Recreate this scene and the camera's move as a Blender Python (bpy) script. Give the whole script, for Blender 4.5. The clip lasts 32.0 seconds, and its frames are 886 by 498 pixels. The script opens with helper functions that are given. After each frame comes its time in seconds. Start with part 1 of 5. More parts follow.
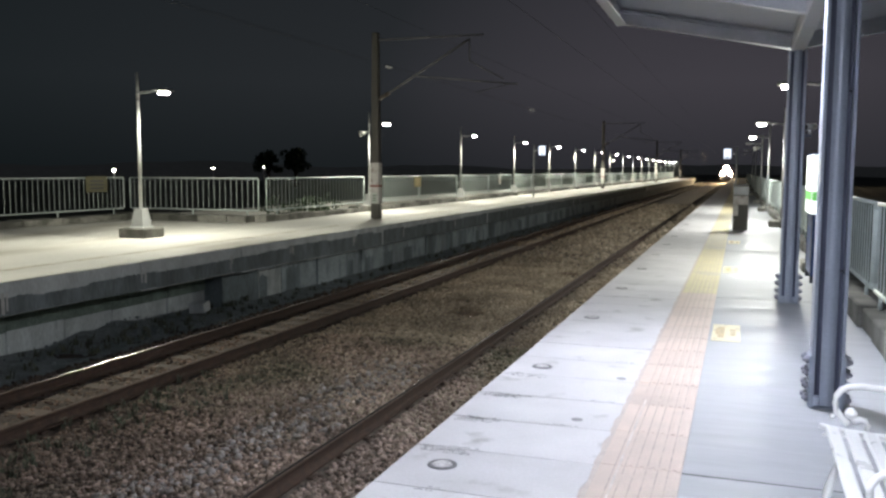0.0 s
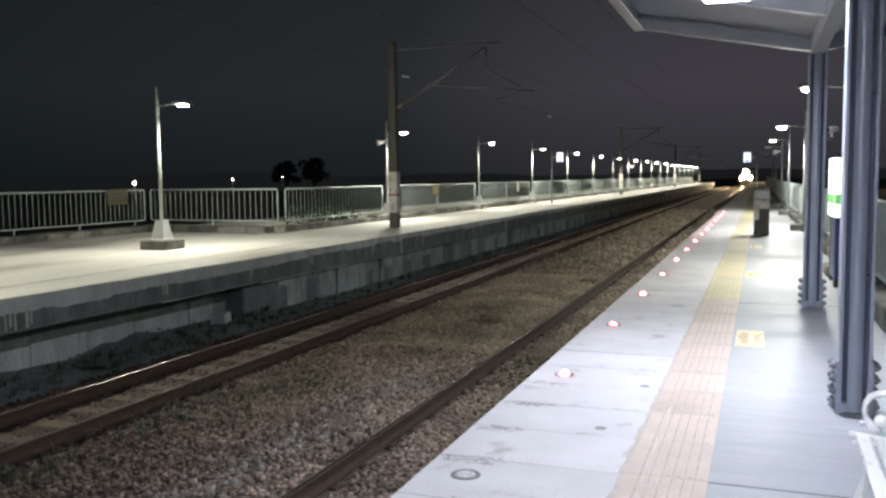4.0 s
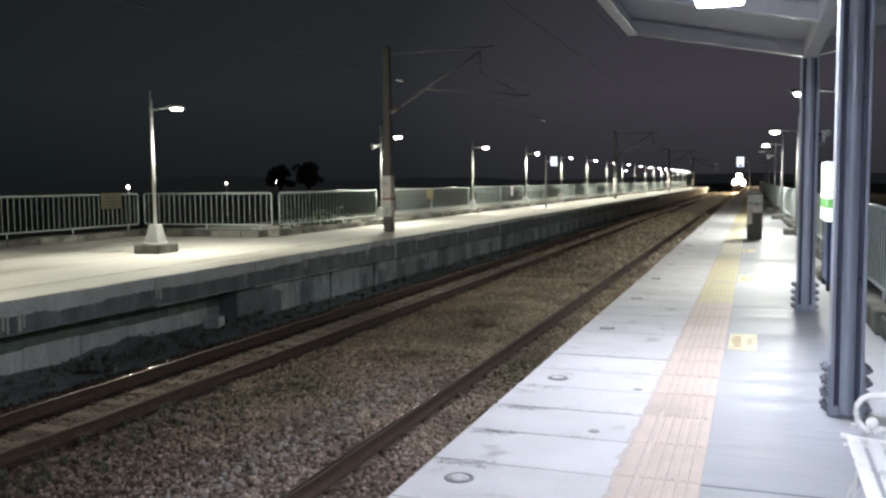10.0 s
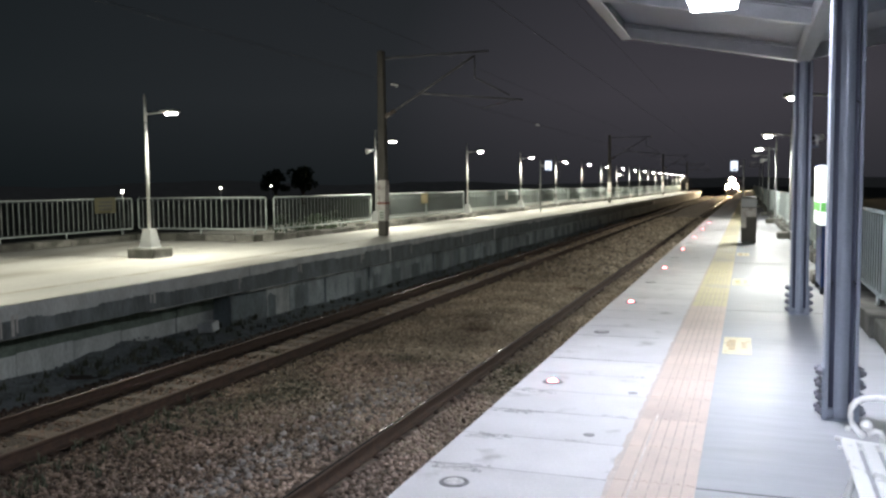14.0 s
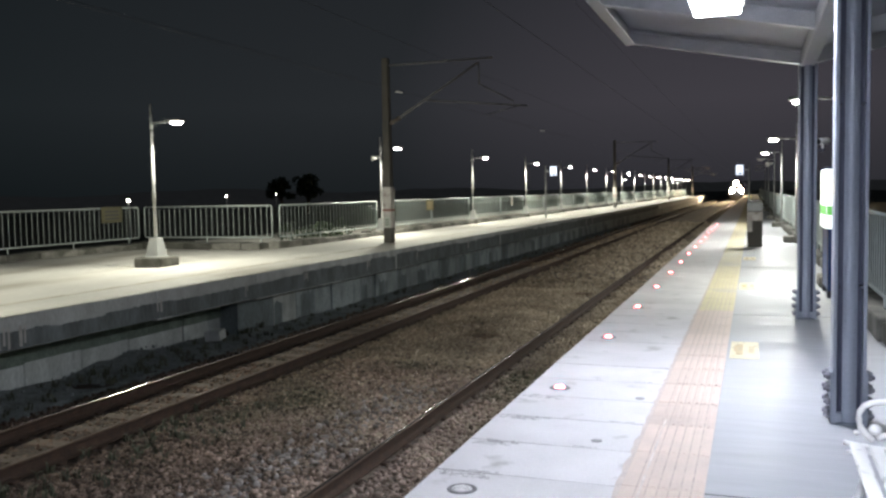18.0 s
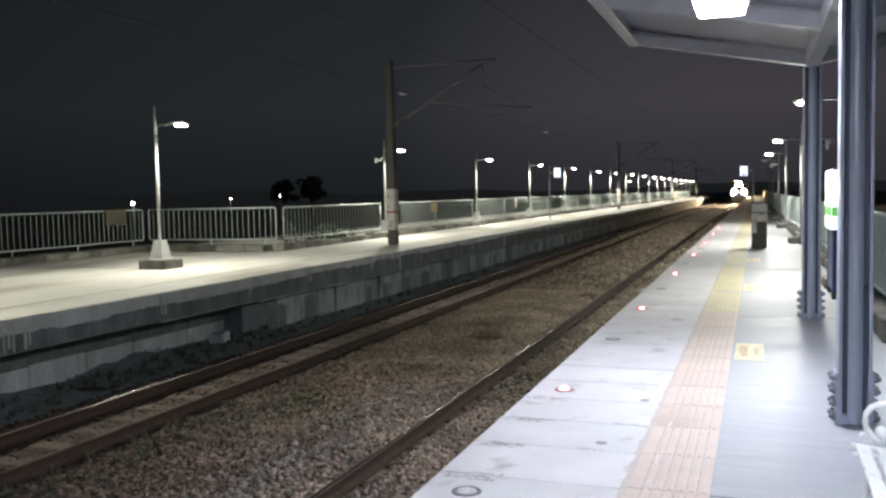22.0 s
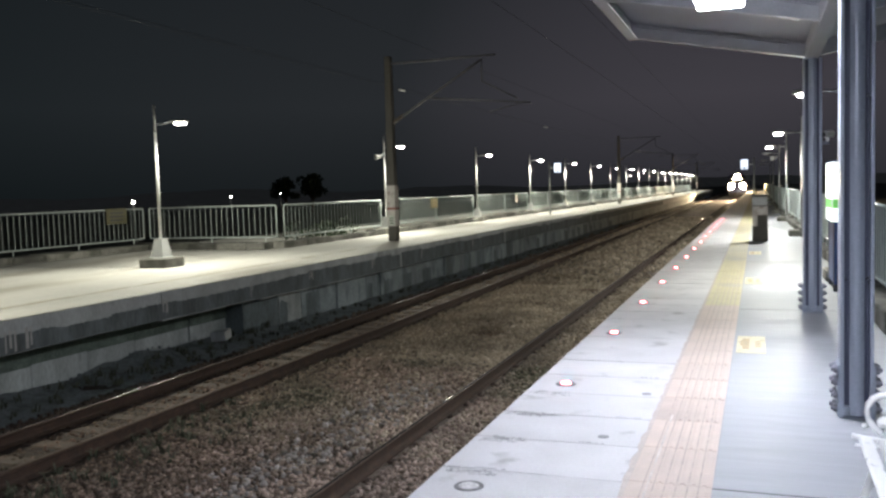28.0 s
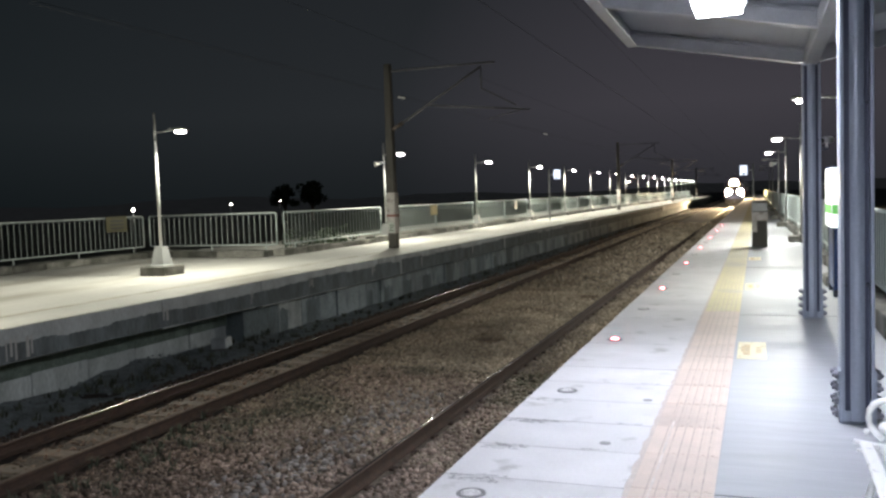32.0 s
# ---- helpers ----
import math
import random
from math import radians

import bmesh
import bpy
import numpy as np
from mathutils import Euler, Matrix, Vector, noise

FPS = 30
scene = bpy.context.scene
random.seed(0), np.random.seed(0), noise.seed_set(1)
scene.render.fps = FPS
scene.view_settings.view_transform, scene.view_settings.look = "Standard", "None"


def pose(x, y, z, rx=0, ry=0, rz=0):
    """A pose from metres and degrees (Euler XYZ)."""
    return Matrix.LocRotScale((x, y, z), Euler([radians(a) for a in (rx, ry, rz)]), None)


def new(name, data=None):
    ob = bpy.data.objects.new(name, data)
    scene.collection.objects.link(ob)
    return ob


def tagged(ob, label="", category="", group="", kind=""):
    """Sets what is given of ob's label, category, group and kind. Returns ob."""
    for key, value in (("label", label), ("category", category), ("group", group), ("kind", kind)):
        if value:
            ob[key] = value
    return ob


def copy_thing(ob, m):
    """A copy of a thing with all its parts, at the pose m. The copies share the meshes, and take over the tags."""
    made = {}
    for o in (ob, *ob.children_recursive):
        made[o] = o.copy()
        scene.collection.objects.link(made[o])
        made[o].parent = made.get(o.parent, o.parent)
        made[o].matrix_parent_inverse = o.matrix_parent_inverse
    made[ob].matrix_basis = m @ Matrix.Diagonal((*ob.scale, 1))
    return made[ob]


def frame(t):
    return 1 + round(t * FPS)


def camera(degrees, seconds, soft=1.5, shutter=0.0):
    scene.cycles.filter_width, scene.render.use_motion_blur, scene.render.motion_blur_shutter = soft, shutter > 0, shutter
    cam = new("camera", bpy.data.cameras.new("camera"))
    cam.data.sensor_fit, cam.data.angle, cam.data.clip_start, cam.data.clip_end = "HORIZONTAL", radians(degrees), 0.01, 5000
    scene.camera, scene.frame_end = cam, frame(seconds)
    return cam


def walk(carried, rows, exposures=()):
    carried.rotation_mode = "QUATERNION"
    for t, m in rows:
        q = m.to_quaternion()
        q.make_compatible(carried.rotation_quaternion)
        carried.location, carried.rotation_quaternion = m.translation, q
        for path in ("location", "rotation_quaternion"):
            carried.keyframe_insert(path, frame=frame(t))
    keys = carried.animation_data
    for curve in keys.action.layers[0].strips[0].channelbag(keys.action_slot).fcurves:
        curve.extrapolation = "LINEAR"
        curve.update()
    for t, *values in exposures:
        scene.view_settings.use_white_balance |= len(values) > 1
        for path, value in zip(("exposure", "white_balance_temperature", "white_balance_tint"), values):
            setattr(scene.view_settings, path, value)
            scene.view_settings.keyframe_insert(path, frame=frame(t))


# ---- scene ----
PATH = [
    (0, 0.131, -0.013, 1.513, 19.300, -5.318, 0.216),
    (0.5, 0.129, -0.017, 1.509, 19.194, -5.145, 0.390),
    (1, 0.128, -0.021, 1.515, 19.171, -5.054, 0.411),
    (1.5, 0.127, -0.018, 1.513, 19.109, -4.801, 0.377),
    (2, 0.124, -0.020, 1.517, 19.196, -4.751, 0.243),
    (2.5, 0.123, -0.016, 1.523, 19.345, -4.822, -0.043),
    (3, 0.124, -0.012, 1.522, 19.765, -4.850, -0.271),
    (3.5, 0.119, -0.004, 1.518, 20.215, -4.790, -0.449),
    (5.5, 0.116, -0.003, 1.520, 21.037, -4.909, -0.830),
    (6, 0.120, -0.009, 1.518, 20.994, -5.039, -0.883),
    (6.5, 0.118, -0.007, 1.516, 20.839, -5.050, -0.874),
    (7, 0.124, -0.013, 1.520, 20.640, -5.052, -0.715),
    (7.5, 0.123, -0.010, 1.514, 20.533, -4.894, -0.600),
    (8, 0.124, -0.018, 1.515, 20.566, -4.812, -0.397),
    (8.5, 0.124, -0.017, 1.518, 20.571, -4.756, -0.374),
    (9, 0.121, -0.008, 1.516, 20.573, -4.644, -0.410),
    (9.5, 0.119, -0.010, 1.514, 20.430, -4.604, -0.480),
    (10, 0.123, -0.011, 1.514, 20.168, -4.498, -0.553),
    (10.5, 0.119, -0.008, 1.513, 19.918, -4.405, -0.560),
    (11, 0.120, -0.012, 1.512, 19.737, -4.281, -0.557),
    (11.5, 0.121, -0.015, 1.515, 19.620, -4.239, -0.482),
    (12, 0.120, -0.013, 1.514, 19.650, -4.263, -0.439),
    (12.5, 0.122, -0.016, 1.514, 19.685, -4.304, -0.410),
    (13, 0.124, -0.012, 1.514, 19.743, -4.327, -0.442),
    (13.5, 0.121, -0.014, 1.512, 19.791, -4.279, -0.529),
    (14, 0.123, -0.010, 1.511, 19.806, -4.210, -0.604),
    (14.5, 0.120, -0.008, 1.512, 19.849, -4.127, -0.584),
    (16.5, 0.121, -0.014, 1.517, 20.072, -3.913, -0.749),
    (17, 0.119, -0.019, 1.514, 20.125, -3.874, -0.887),
    (17.5, 0.124, -0.014, 1.515, 20.176, -3.838, -0.991),
    (18, 0.124, -0.018, 1.515, 20.185, -3.773, -1.095),
    (18.5, 0.125, -0.018, 1.518, 20.233, -3.738, -1.137),
    (19, 0.124, -0.019, 1.517, 20.220, -3.719, -1.152),
    (19.5, 0.122, -0.010, 1.513, 20.243, -3.735, -1.149),
    (20, 0.120, -0.005, 1.512, 20.253, -3.733, -1.140),
    (20.5, 0.119, -0.012, 1.514, 20.312, -3.712, -1.118),
    (21, 0.122, -0.017, 1.518, 20.386, -3.684, -1.112),
    (21.5, 0.120, -0.016, 1.516, 20.432, -3.664, -1.138),
    (22, 0.121, -0.012, 1.515, 20.446, -3.646, -1.219),
    (22.5, 0.123, -0.011, 1.514, 20.436, -3.656, -1.309),
    (23, 0.124, -0.008, 1.514, 20.376, -3.679, -1.370),
    (23.5, 0.122, -0.005, 1.515, 20.378, -3.692, -1.382),
    (24, 0.120, -0.009, 1.513, 20.410, -3.651, -1.442),
    (24.5, 0.124, -0.013, 1.514, 20.450, -3.644, -1.481),
    (25, 0.123, -0.009, 1.514, 20.471, -3.671, -1.623),
    (25.5, 0.127, -0.017, 1.514, 20.410, -3.730, -1.691),
    (27.5, 0.123, -0.012, 1.512, 20.447, -3.943, -1.689),
    (28, 0.123, -0.006, 1.508, 20.515, -3.898, -1.743),
    (28.5, 0.123, -0.006, 1.510, 20.565, -3.833, -1.755),
    (29, 0.121, -0.005, 1.512, 20.567, -3.750, -1.790),
    (29.5, 0.122, -0.011, 1.512, 20.570, -3.628, -1.791),
    (30, 0.123, -0.013, 1.516, 20.621, -3.566, -1.890),
    (30.5, 0.120, -0.014, 1.513, 20.585, -3.506, -1.918),
    (31, 0.121, -0.014, 1.513, 20.552, -3.503, -1.948),
    (31.5, 0.122, -0.015, 1.512, 20.523, -3.489, -2.008),
    (32, 0.119, -0.019, 1.511, 20.481, -3.437, -1.943),
]


def aim(x, y, z, yaw, pitch, roll):
    return pose(x, y, z, 90 + pitch, 0, yaw) @ pose(0, 0, 0, 0, 0, roll)


cam = camera(55.324, 32.0, soft=2.6)
walk(cam, [(t, aim(*row)) for t, *row in PATH])
scene.view_settings.exposure = 0.0

# ---- night sky and lamps ----
world = bpy.data.worlds.new("night_sky")
scene.world = world
world.use_nodes = True
wt = world.node_tree
wt.nodes.clear()
w_out = wt.nodes.new("ShaderNodeOutputWorld")
w_bg = wt.nodes.new("ShaderNodeBackground")
w_tc = wt.nodes.new("ShaderNodeTexCoord")
w_sep = wt.nodes.new("ShaderNodeSeparateXYZ")
w_ramp = wt.nodes.new("ShaderNodeValToRGB")
w_ramp.color_ramp.elements[0].position, w_ramp.color_ramp.elements[0].color = 0.0, (0.0120, 0.0134, 0.0152, 1)
w_mid = w_ramp.color_ramp.elements.new(0.10)
w_mid.color = (0.0230, 0.0236, 0.0268, 1)
w_ramp.color_ramp.elements[2].position, w_ramp.color_ramp.elements[2].color = 0.45, (0.0135, 0.0142, 0.0175, 1)
w_side = wt.nodes.new("ShaderNodeValToRGB")
w_side.color_ramp.elements[0].position, w_side.color_ramp.elements[0].color = 0.66, (0.55, 0.69, 0.69, 1)
w_side.color_ramp.elements[1].position, w_side.color_ramp.elements[1].color = 1.0, (2.25, 2.02, 2.15, 1)
w_turn = w_side.color_ramp.elements.new(0.91)
w_turn.color = (0.90, 0.99, 0.99, 1)
w_mul = wt.nodes.new("ShaderNodeMix")
w_mul.data_type, w_mul.blend_type = "RGBA", "MULTIPLY"
w_mul.inputs[0].default_value = 1.0
wt.links.new(w_tc.outputs["Generated"], w_sep.inputs[0])
wt.links.new(w_sep.outputs[2], w_ramp.inputs[0])
wt.links.new(w_sep.outputs[1], w_side.inputs[0])
wt.links.new(w_ramp.outputs[0], w_mul.inputs[6])
wt.links.new(w_side.outputs[0], w_mul.inputs[7])
wt.links.new(w_mul.outputs[2], w_bg.inputs[0])
wt.links.new(w_bg.outputs[0], w_out.inputs[0])

FAR_W, NEAR_W, CANOPY_W = 1380.0, 760.0, 100.0
COOL, STREET, NEAR_WHITE = (0.80, 0.85, 1.0), (1.0, 0.985, 0.84), (0.97, 0.985, 0.93)

FAR_LAMPS = [4.9, 15.55, 28.7, 39.6] + [50.0 + 10 * i for i in range(14)]
# (x, y) of the posts on the near platform; the first three are lit
NEAR_LAMPS = [(1.39, 13.95), (1.240, 25.0), (1.13, 34.5), (1.06, 43.0), (1.02, 57.0), (0.99, 69.0)]
NEAR_LIT = 3
NEAR_ARM = 0.60


def spot_light(x, y, z, watts, colour, lean=0.0, cone=154, blend=0.30, radius=0.10):
    data = bpy.data.lights.new("lamp_light", "SPOT")
    data.energy, data.color, data.shadow_soft_size = watts, colour, radius
    data.spot_size, data.spot_blend = radians(cone), blend
    new("lamp_light", data).matrix_basis = pose(x, y, z, lean, 0, 0)


for yy in FAR_LAMPS:
    lx = -11.88 if yy < 20 else -12.2
    if yy < 45:
        # wide twin-lobed lamps: one lobe up the platform, one down
        share = 1.40 if yy < 10 else 0.78 if yy < 20 else 0.90
        spot_light(lx, yy - 0.05, 3.10, FAR_W * share, STREET, -50, 150, 1.0)
        spot_light(lx, yy + 0.05, 3.10, FAR_W * share, STREET, 50, 150, 1.0)
    else:
        spot_light(lx, yy, 3.10, FAR_W, STREET)
for xx, yy in NEAR_LAMPS[:NEAR_LIT]:
    for s in (-1, 1):
        spot_light(xx - NEAR_ARM, yy + 0.05 * s, 2.70, NEAR_W * (0.72 if yy < 20 else 1.15), NEAR_WHITE, 54 * s, 156, 1.0, radius=0.08)


def area_light(x, y, z, watts, colour, sx, sy):
    data = bpy.data.lights.new("canopy_light", "AREA")
    data.shape, data.size, data.size_y = "RECTANGLE", sx, sy
    data.energy, data.color = watts, colour
    new("canopy_light", data).location = (x, y, z)


CANOPY_LIGHTS = [6.62, 1.75, -2.85]
for yy in CANOPY_LIGHTS:
    area_light(-0.14, yy, 2.80, CANOPY_W, COOL, 0.34, 0.58)


# ---- materials ----
def material(name, base, rough=0.7, metal=0.0, vary=0.25, scale=6.0, fine=80.0, bump=0.3, depth=0.004,
             stain=None, stain_amount=0.0, stain_scale=1.2, island=0.0, per_object=0.0, stretch=(1, 1, 1), rough_vary=0.1, spec=0.5, far_dimming=0.0):
    """A surface with coarse and fine variation, stains, and fine relief, in real-world size."""
    m = bpy.data.materials.new(name)
    m.use_nodes = True
    nt = m.node_tree
    p = nt.nodes["Principled BSDF"]
    geo = nt.nodes.new("ShaderNodeNewGeometry")
    mp = nt.nodes.new("ShaderNodeMapping")
    mp.inputs["Scale"].default_value = stretch
    nt.links.new(geo.outputs["Position"], mp.inputs[0])

    def noise_node(s, detail=4.0):
        n = nt.nodes.new("ShaderNodeTexNoise")
        n.inputs["Scale"].default_value, n.inputs["Detail"].default_value = s, detail
        nt.links.new(mp.outputs[0], n.inputs["Vector"])
        return n

    def mix(kind, fac, a, b):
        x = nt.nodes.new("ShaderNodeMix")
        x.data_type, x.blend_type = "RGBA", kind
        for sock, val in ((x.inputs[0], fac), (x.inputs[6], a), (x.inputs[7], b)):
            if hasattr(val, "is_output"):
                nt.links.new(val, sock)
            else:
                sock.default_value = val
        return x.outputs[2]

    def ramp(src, lo, hi, a=(0, 0, 0, 1), b=(1, 1, 1, 1)):
        r = nt.nodes.new("ShaderNodeValToRGB")
        r.color_ramp.elements[0].position, r.color_ramp.elements[1].position = lo, hi
        r.color_ramp.elements[0].color, r.color_ramp.elements[1].color = a, b
        nt.links.new(src, r.inputs[0])
        return r.outputs[0]

    coarse, grain = noise_node(scale), noise_node(fine, 2.0)
    lo, hi = 1 - vary, 1 + vary * 0.6
    tone = ramp(coarse.outputs[0], 0.3, 0.7, (lo, lo, lo, 1), (hi, hi, hi, 1))
    col = mix("MULTIPLY", 1.0, (*base, 1), tone)
    gl, gh = 1 - vary * 0.6, 1 + vary * 0.4
    col = mix("MULTIPLY", 1.0, col, ramp(grain.outputs[0], 0.3, 0.7, (gl, gl, gl, 1), (gh, gh, gh, 1)))
    if stain:
        spots = noise_node(stain_scale, 6.0)
        fac = ramp(spots.outputs[0], 0.62 - 0.3 * stain_amount, 0.72 - 0.2 * stain_amount)
        col = mix("MIX", fac, col, (*stain, 1))
    # darkens towards the far track: the weaker light there put into the colour
    if far_dimming:
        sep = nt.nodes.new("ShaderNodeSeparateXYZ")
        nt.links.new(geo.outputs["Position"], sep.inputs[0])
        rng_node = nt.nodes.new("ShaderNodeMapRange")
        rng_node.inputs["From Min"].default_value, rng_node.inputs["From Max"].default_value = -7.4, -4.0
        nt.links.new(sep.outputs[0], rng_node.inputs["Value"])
        col = mix("MULTIPLY", 1.0, col, ramp(rng_node.outputs[0], 0.0, 1.0, (1 - far_dimming * 0.92, 1 - far_dimming * 0.97, 1 - far_dimming, 1), (1, 1, 1, 1)))
    if per_object:
        info = nt.nodes.new("ShaderNodeObjectInfo")
        a, b = 1 - per_object, 1 + per_object
        col = mix("MULTIPLY", 1.0, col, ramp(info.outputs["Random"], 0, 1, (a, a, a, 1), (b, b, b, 1)))
    if island:
        a, b = 1 - island, 1 + island
        col = mix("MULTIPLY", 1.0, col, ramp(geo.outputs["Random Per Island"], 0, 1, (a, a * 0.97, a * 0.93, 1), (b, b, b * 1.03, 1)))
    nt.links.new(col, p.inputs["Base Color"])
    rr = ramp(coarse.outputs[0], 0.3, 0.7, (max(rough - rough_vary, 0.03),) * 3 + (1,), (min(rough + rough_vary, 1),) * 3 + (1,))
    nt.links.new(rr, p.inputs["Roughness"])
    p.inputs["Metallic"].default_value = metal
    p.inputs["Specular IOR Level"].default_value = spec
    if bump:
        b = nt.nodes.new("ShaderNodeBump")
        b.inputs["Strength"].default_value, b.inputs["Distance"].default_value = bump, depth
        both = mix("ADD", 0.5, coarse.outputs[0], grain.outputs[0])
        nt.links.new(both, b.inputs["Height"])
        nt.links.new(b.outputs[0], p.inputs["Normal"])
    return m


def glow(name, colour, strength):
    m = bpy.data.materials.new(name)
    m.use_nodes = True
    p = m.node_tree.nodes["Principled BSDF"]
    p.inputs["Base Color"].default_value = (*colour, 1)
    p.inputs["Emission Color"].default_value = (*colour, 1)
    p.inputs["Emission Strength"].default_value = strength
    return m


M = {}
M["slab"] = material("pale_concrete_slab", (0.63, 0.615, 0.62), 0.75, vary=0.10, scale=2.2, fine=60, stain=(0.40, 0.39, 0.385), stain_amount=0.02, stain_scale=3.0, per_object=0.05)
M["floor"] = material("trowelled_grey_concrete", (0.42, 0.43, 0.45), 0.58, vary=0.10, scale=1.1, fine=3.5, bump=0.32, depth=0.012, stretch=(0.55, 3.6, 1), rough_vary=0.16, spec=0.09)
M["far_floor"] = material("far_platform_concrete", (0.50, 0.49, 0.45), 0.8, vary=0.14, scale=0.9, fine=20, stain=(0.34, 0.32, 0.27), stain_amount=0.25, stain_scale=0.35, stretch=(1.6, 0.35, 1))
M["mortar"] = material("grey_mortar", (0.545, 0.475, 0.435), 0.85, vary=0.12, scale=12)
M["joint"] = material("dark_joint_dirt", (0.10, 0.10, 0.10), 0.95, vary=0.3, scale=20)
# salmon and yellow are one tile: the canopy lamps' tint is in the salmon
M["tactile_salmon"] = material("lamp_tinted_salmon_tile", (0.60, 0.49, 0.425), 0.6, vary=0.10, scale=5, per_object=0.07, stain=(0.49, 0.40, 0.35), stain_amount=0.1)
M["pale_line"] = material("pale_worn_paint_line", (0.64, 0.58, 0.54), 0.7, vary=0.25, scale=9, stain=(0.58, 0.49, 0.43), stain_amount=0.5, stain_scale=7)
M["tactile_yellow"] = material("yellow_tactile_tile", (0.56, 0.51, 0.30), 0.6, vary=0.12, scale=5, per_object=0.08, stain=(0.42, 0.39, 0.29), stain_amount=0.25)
M["yellow_paint"] = material("yellow_floor_paint", (0.76, 0.69, 0.46), 0.6, vary=0.12, scale=9, stain=(0.5, 0.46, 0.3), stain_amount=0.15, stain_scale=9)
M["brown_paint"] = material("worn_brown_paint", (0.58, 0.45, 0.24), 0.7, vary=0.2, scale=15)
M["wall"] = material("stained_platform_wall", (0.52, 0.55, 0.54), 0.9, vary=0.3, scale=2.0, fine=30, bump=0.5, depth=0.012, stain=(0.18, 0.20, 0.20), stain_amount=0.15, stain_scale=1.1, per_object=0.10, stretch=(1, 1, 0.45))
M["cap"] = material("weathered_cap_concrete", (0.58, 0.61, 0.61), 0.85, vary=0.25, scale=2.5, fine=40, bump=0.4, depth=0.008, per_object=0.12, stretch=(1, 1, 0.3))
M["wall_damp"] = material("dark_damp_platform_wall", (0.35, 0.395, 0.41), 0.9, vary=0.35, scale=2.2, fine=30, bump=0.5, depth=0.012, stain=(0.16, 0.19, 0.20), stain_amount=0.25, stain_scale=1.9, per_object=0.14, stretch=(1, 1, 0.5))
# dark greenish tone for the shade under the far platform's cap
M["cap_shade"] = material("greenish_shade_band", (0.16, 0.20, 0.17), 0.95, vary=0.4, scale=4.0, fine=30, bump=0.5, depth=0.01)
# yellow board paint darkened to olive: its lack of lamp light as colour
M["unlit_board"] = material("dim_olive_board", (0.085, 0.078, 0.035), 0.7, vary=0.3, scale=5)
M["stain"] = material("black_water_stain", (0.185, 0.21, 0.22), 0.9, vary=0.4, scale=3.0, fine=30, stretch=(1, 1, 0.2))
# tone for damp patches, and for the shaded recess past y 14
M["damp"] = material("damp_and_recess_tone", (0.19, 0.225, 0.235), 0.85, vary=0.4, scale=2.5, fine=30, stretch=(1, 1, 0.35))
M["drip"] = material("white_lime_drip", (0.52, 0.51, 0.49), 0.9, vary=0.2, scale=8)
M["ballast"] = material("ballast_bed", (0.19, 0.15, 0.118), 0.95, vary=0.5, scale=9, fine=38, bump=1.0, depth=0.05, stain=(0.10, 0.085, 0.075), stain_amount=0.3, stain_scale=0.7, far_dimming=0.84)
M["stone"] = material("ballast_stone", (0.38, 0.292, 0.234), 0.9, vary=0.45, scale=0.9, fine=70, bump=0.4, depth=0.005, island=0.62, stain=(0.15, 0.14, 0.095), stain_amount=0.42, stain_scale=0.55, far_dimming=0.82)
M["stone_olive"] = material("silted_ballast_stone", (0.48, 0.405, 0.31), 0.95, vary=0.38, scale=0.9, fine=70, bump=0.4, depth=0.005, island=0.30, stain=(0.17, 0.125, 0.09), stain_amount=0.14, stain_scale=0.7, far_dimming=0.74)
M["fresh_stone"] = material("fresh_grey_ballast_stone", (0.32, 0.29, 0.265), 0.85, vary=0.25, scale=2.0, fine=70, bump=0.4, depth=0.005, island=0.55)
M["sleeper"] = material("concrete_sleeper", (0.078, 0.058, 0.045), 0.9, vary=0.35, scale=6, stain=(0.075, 0.052, 0.038), stain_amount=0.5, stain_scale=5, per_object=0.25)
M["rail_rust"] = material("rusty_rail_side", (0.07, 0.042, 0.029), 0.9, metal=0.0, vary=0.4, scale=10, bump=0.3)
M["rail_head"] = material("polished_rail_head", (0.82, 0.79, 0.75), 0.20, metal=1.0, vary=0.03, scale=2, bump=0, stretch=(4, 0.3, 1), rough_vary=0.01)
M["rail_dull"] = material("dull_browned_rail_head", (0.12, 0.085, 0.065), 0.55, metal=0.8, vary=0.3, scale=5, bump=0, stretch=(4, 0.3, 1))
M["column"] = material("grey_blue_painted_steel", (0.36, 0.40, 0.48), 0.40, vary=0.10, scale=3, fine=50, bump=0.08, depth=0.003, metal=0.15)
# column paint darkened to navy: the slots' shade put into the colour
M["column_web"] = material("shade_toned_inner_web", (0.10, 0.11, 0.17), 0.5, vary=0.15, scale=3)
M["steel_dark"] = material("dark_steel", (0.10, 0.11, 0.14), 0.5, metal=0.6, vary=0.2)
M["bolt"] = material("galvanised_bolt", (0.30, 0.30, 0.35), 0.5, metal=0.35, vary=0.2, scale=40)
M["canopy_sheet"] = material("canopy_underside_sheet", (0.40, 0.42, 0.48), 0.45, vary=0.12, scale=2, bump=0.1)
M["canopy_beam"] = material("canopy_steel_beam", (0.44, 0.45, 0.48), 0.5, vary=0.15, scale=4, bump=0.1, metal=0.2)
M["roof_top"] = material("roof_sheet", (0.15, 0.15, 0.16), 0.6, vary=0.2)
M["galv"] = material("galvanised_lamp_post", (0.36, 0.37, 0.36), 0.45, vary=0.10, scale=6, metal=0.25, bump=0.08)
M["post_dark"] = material("grey_post_top", (0.30, 0.31, 0.31), 0.5, vary=0.15, metal=0.3)
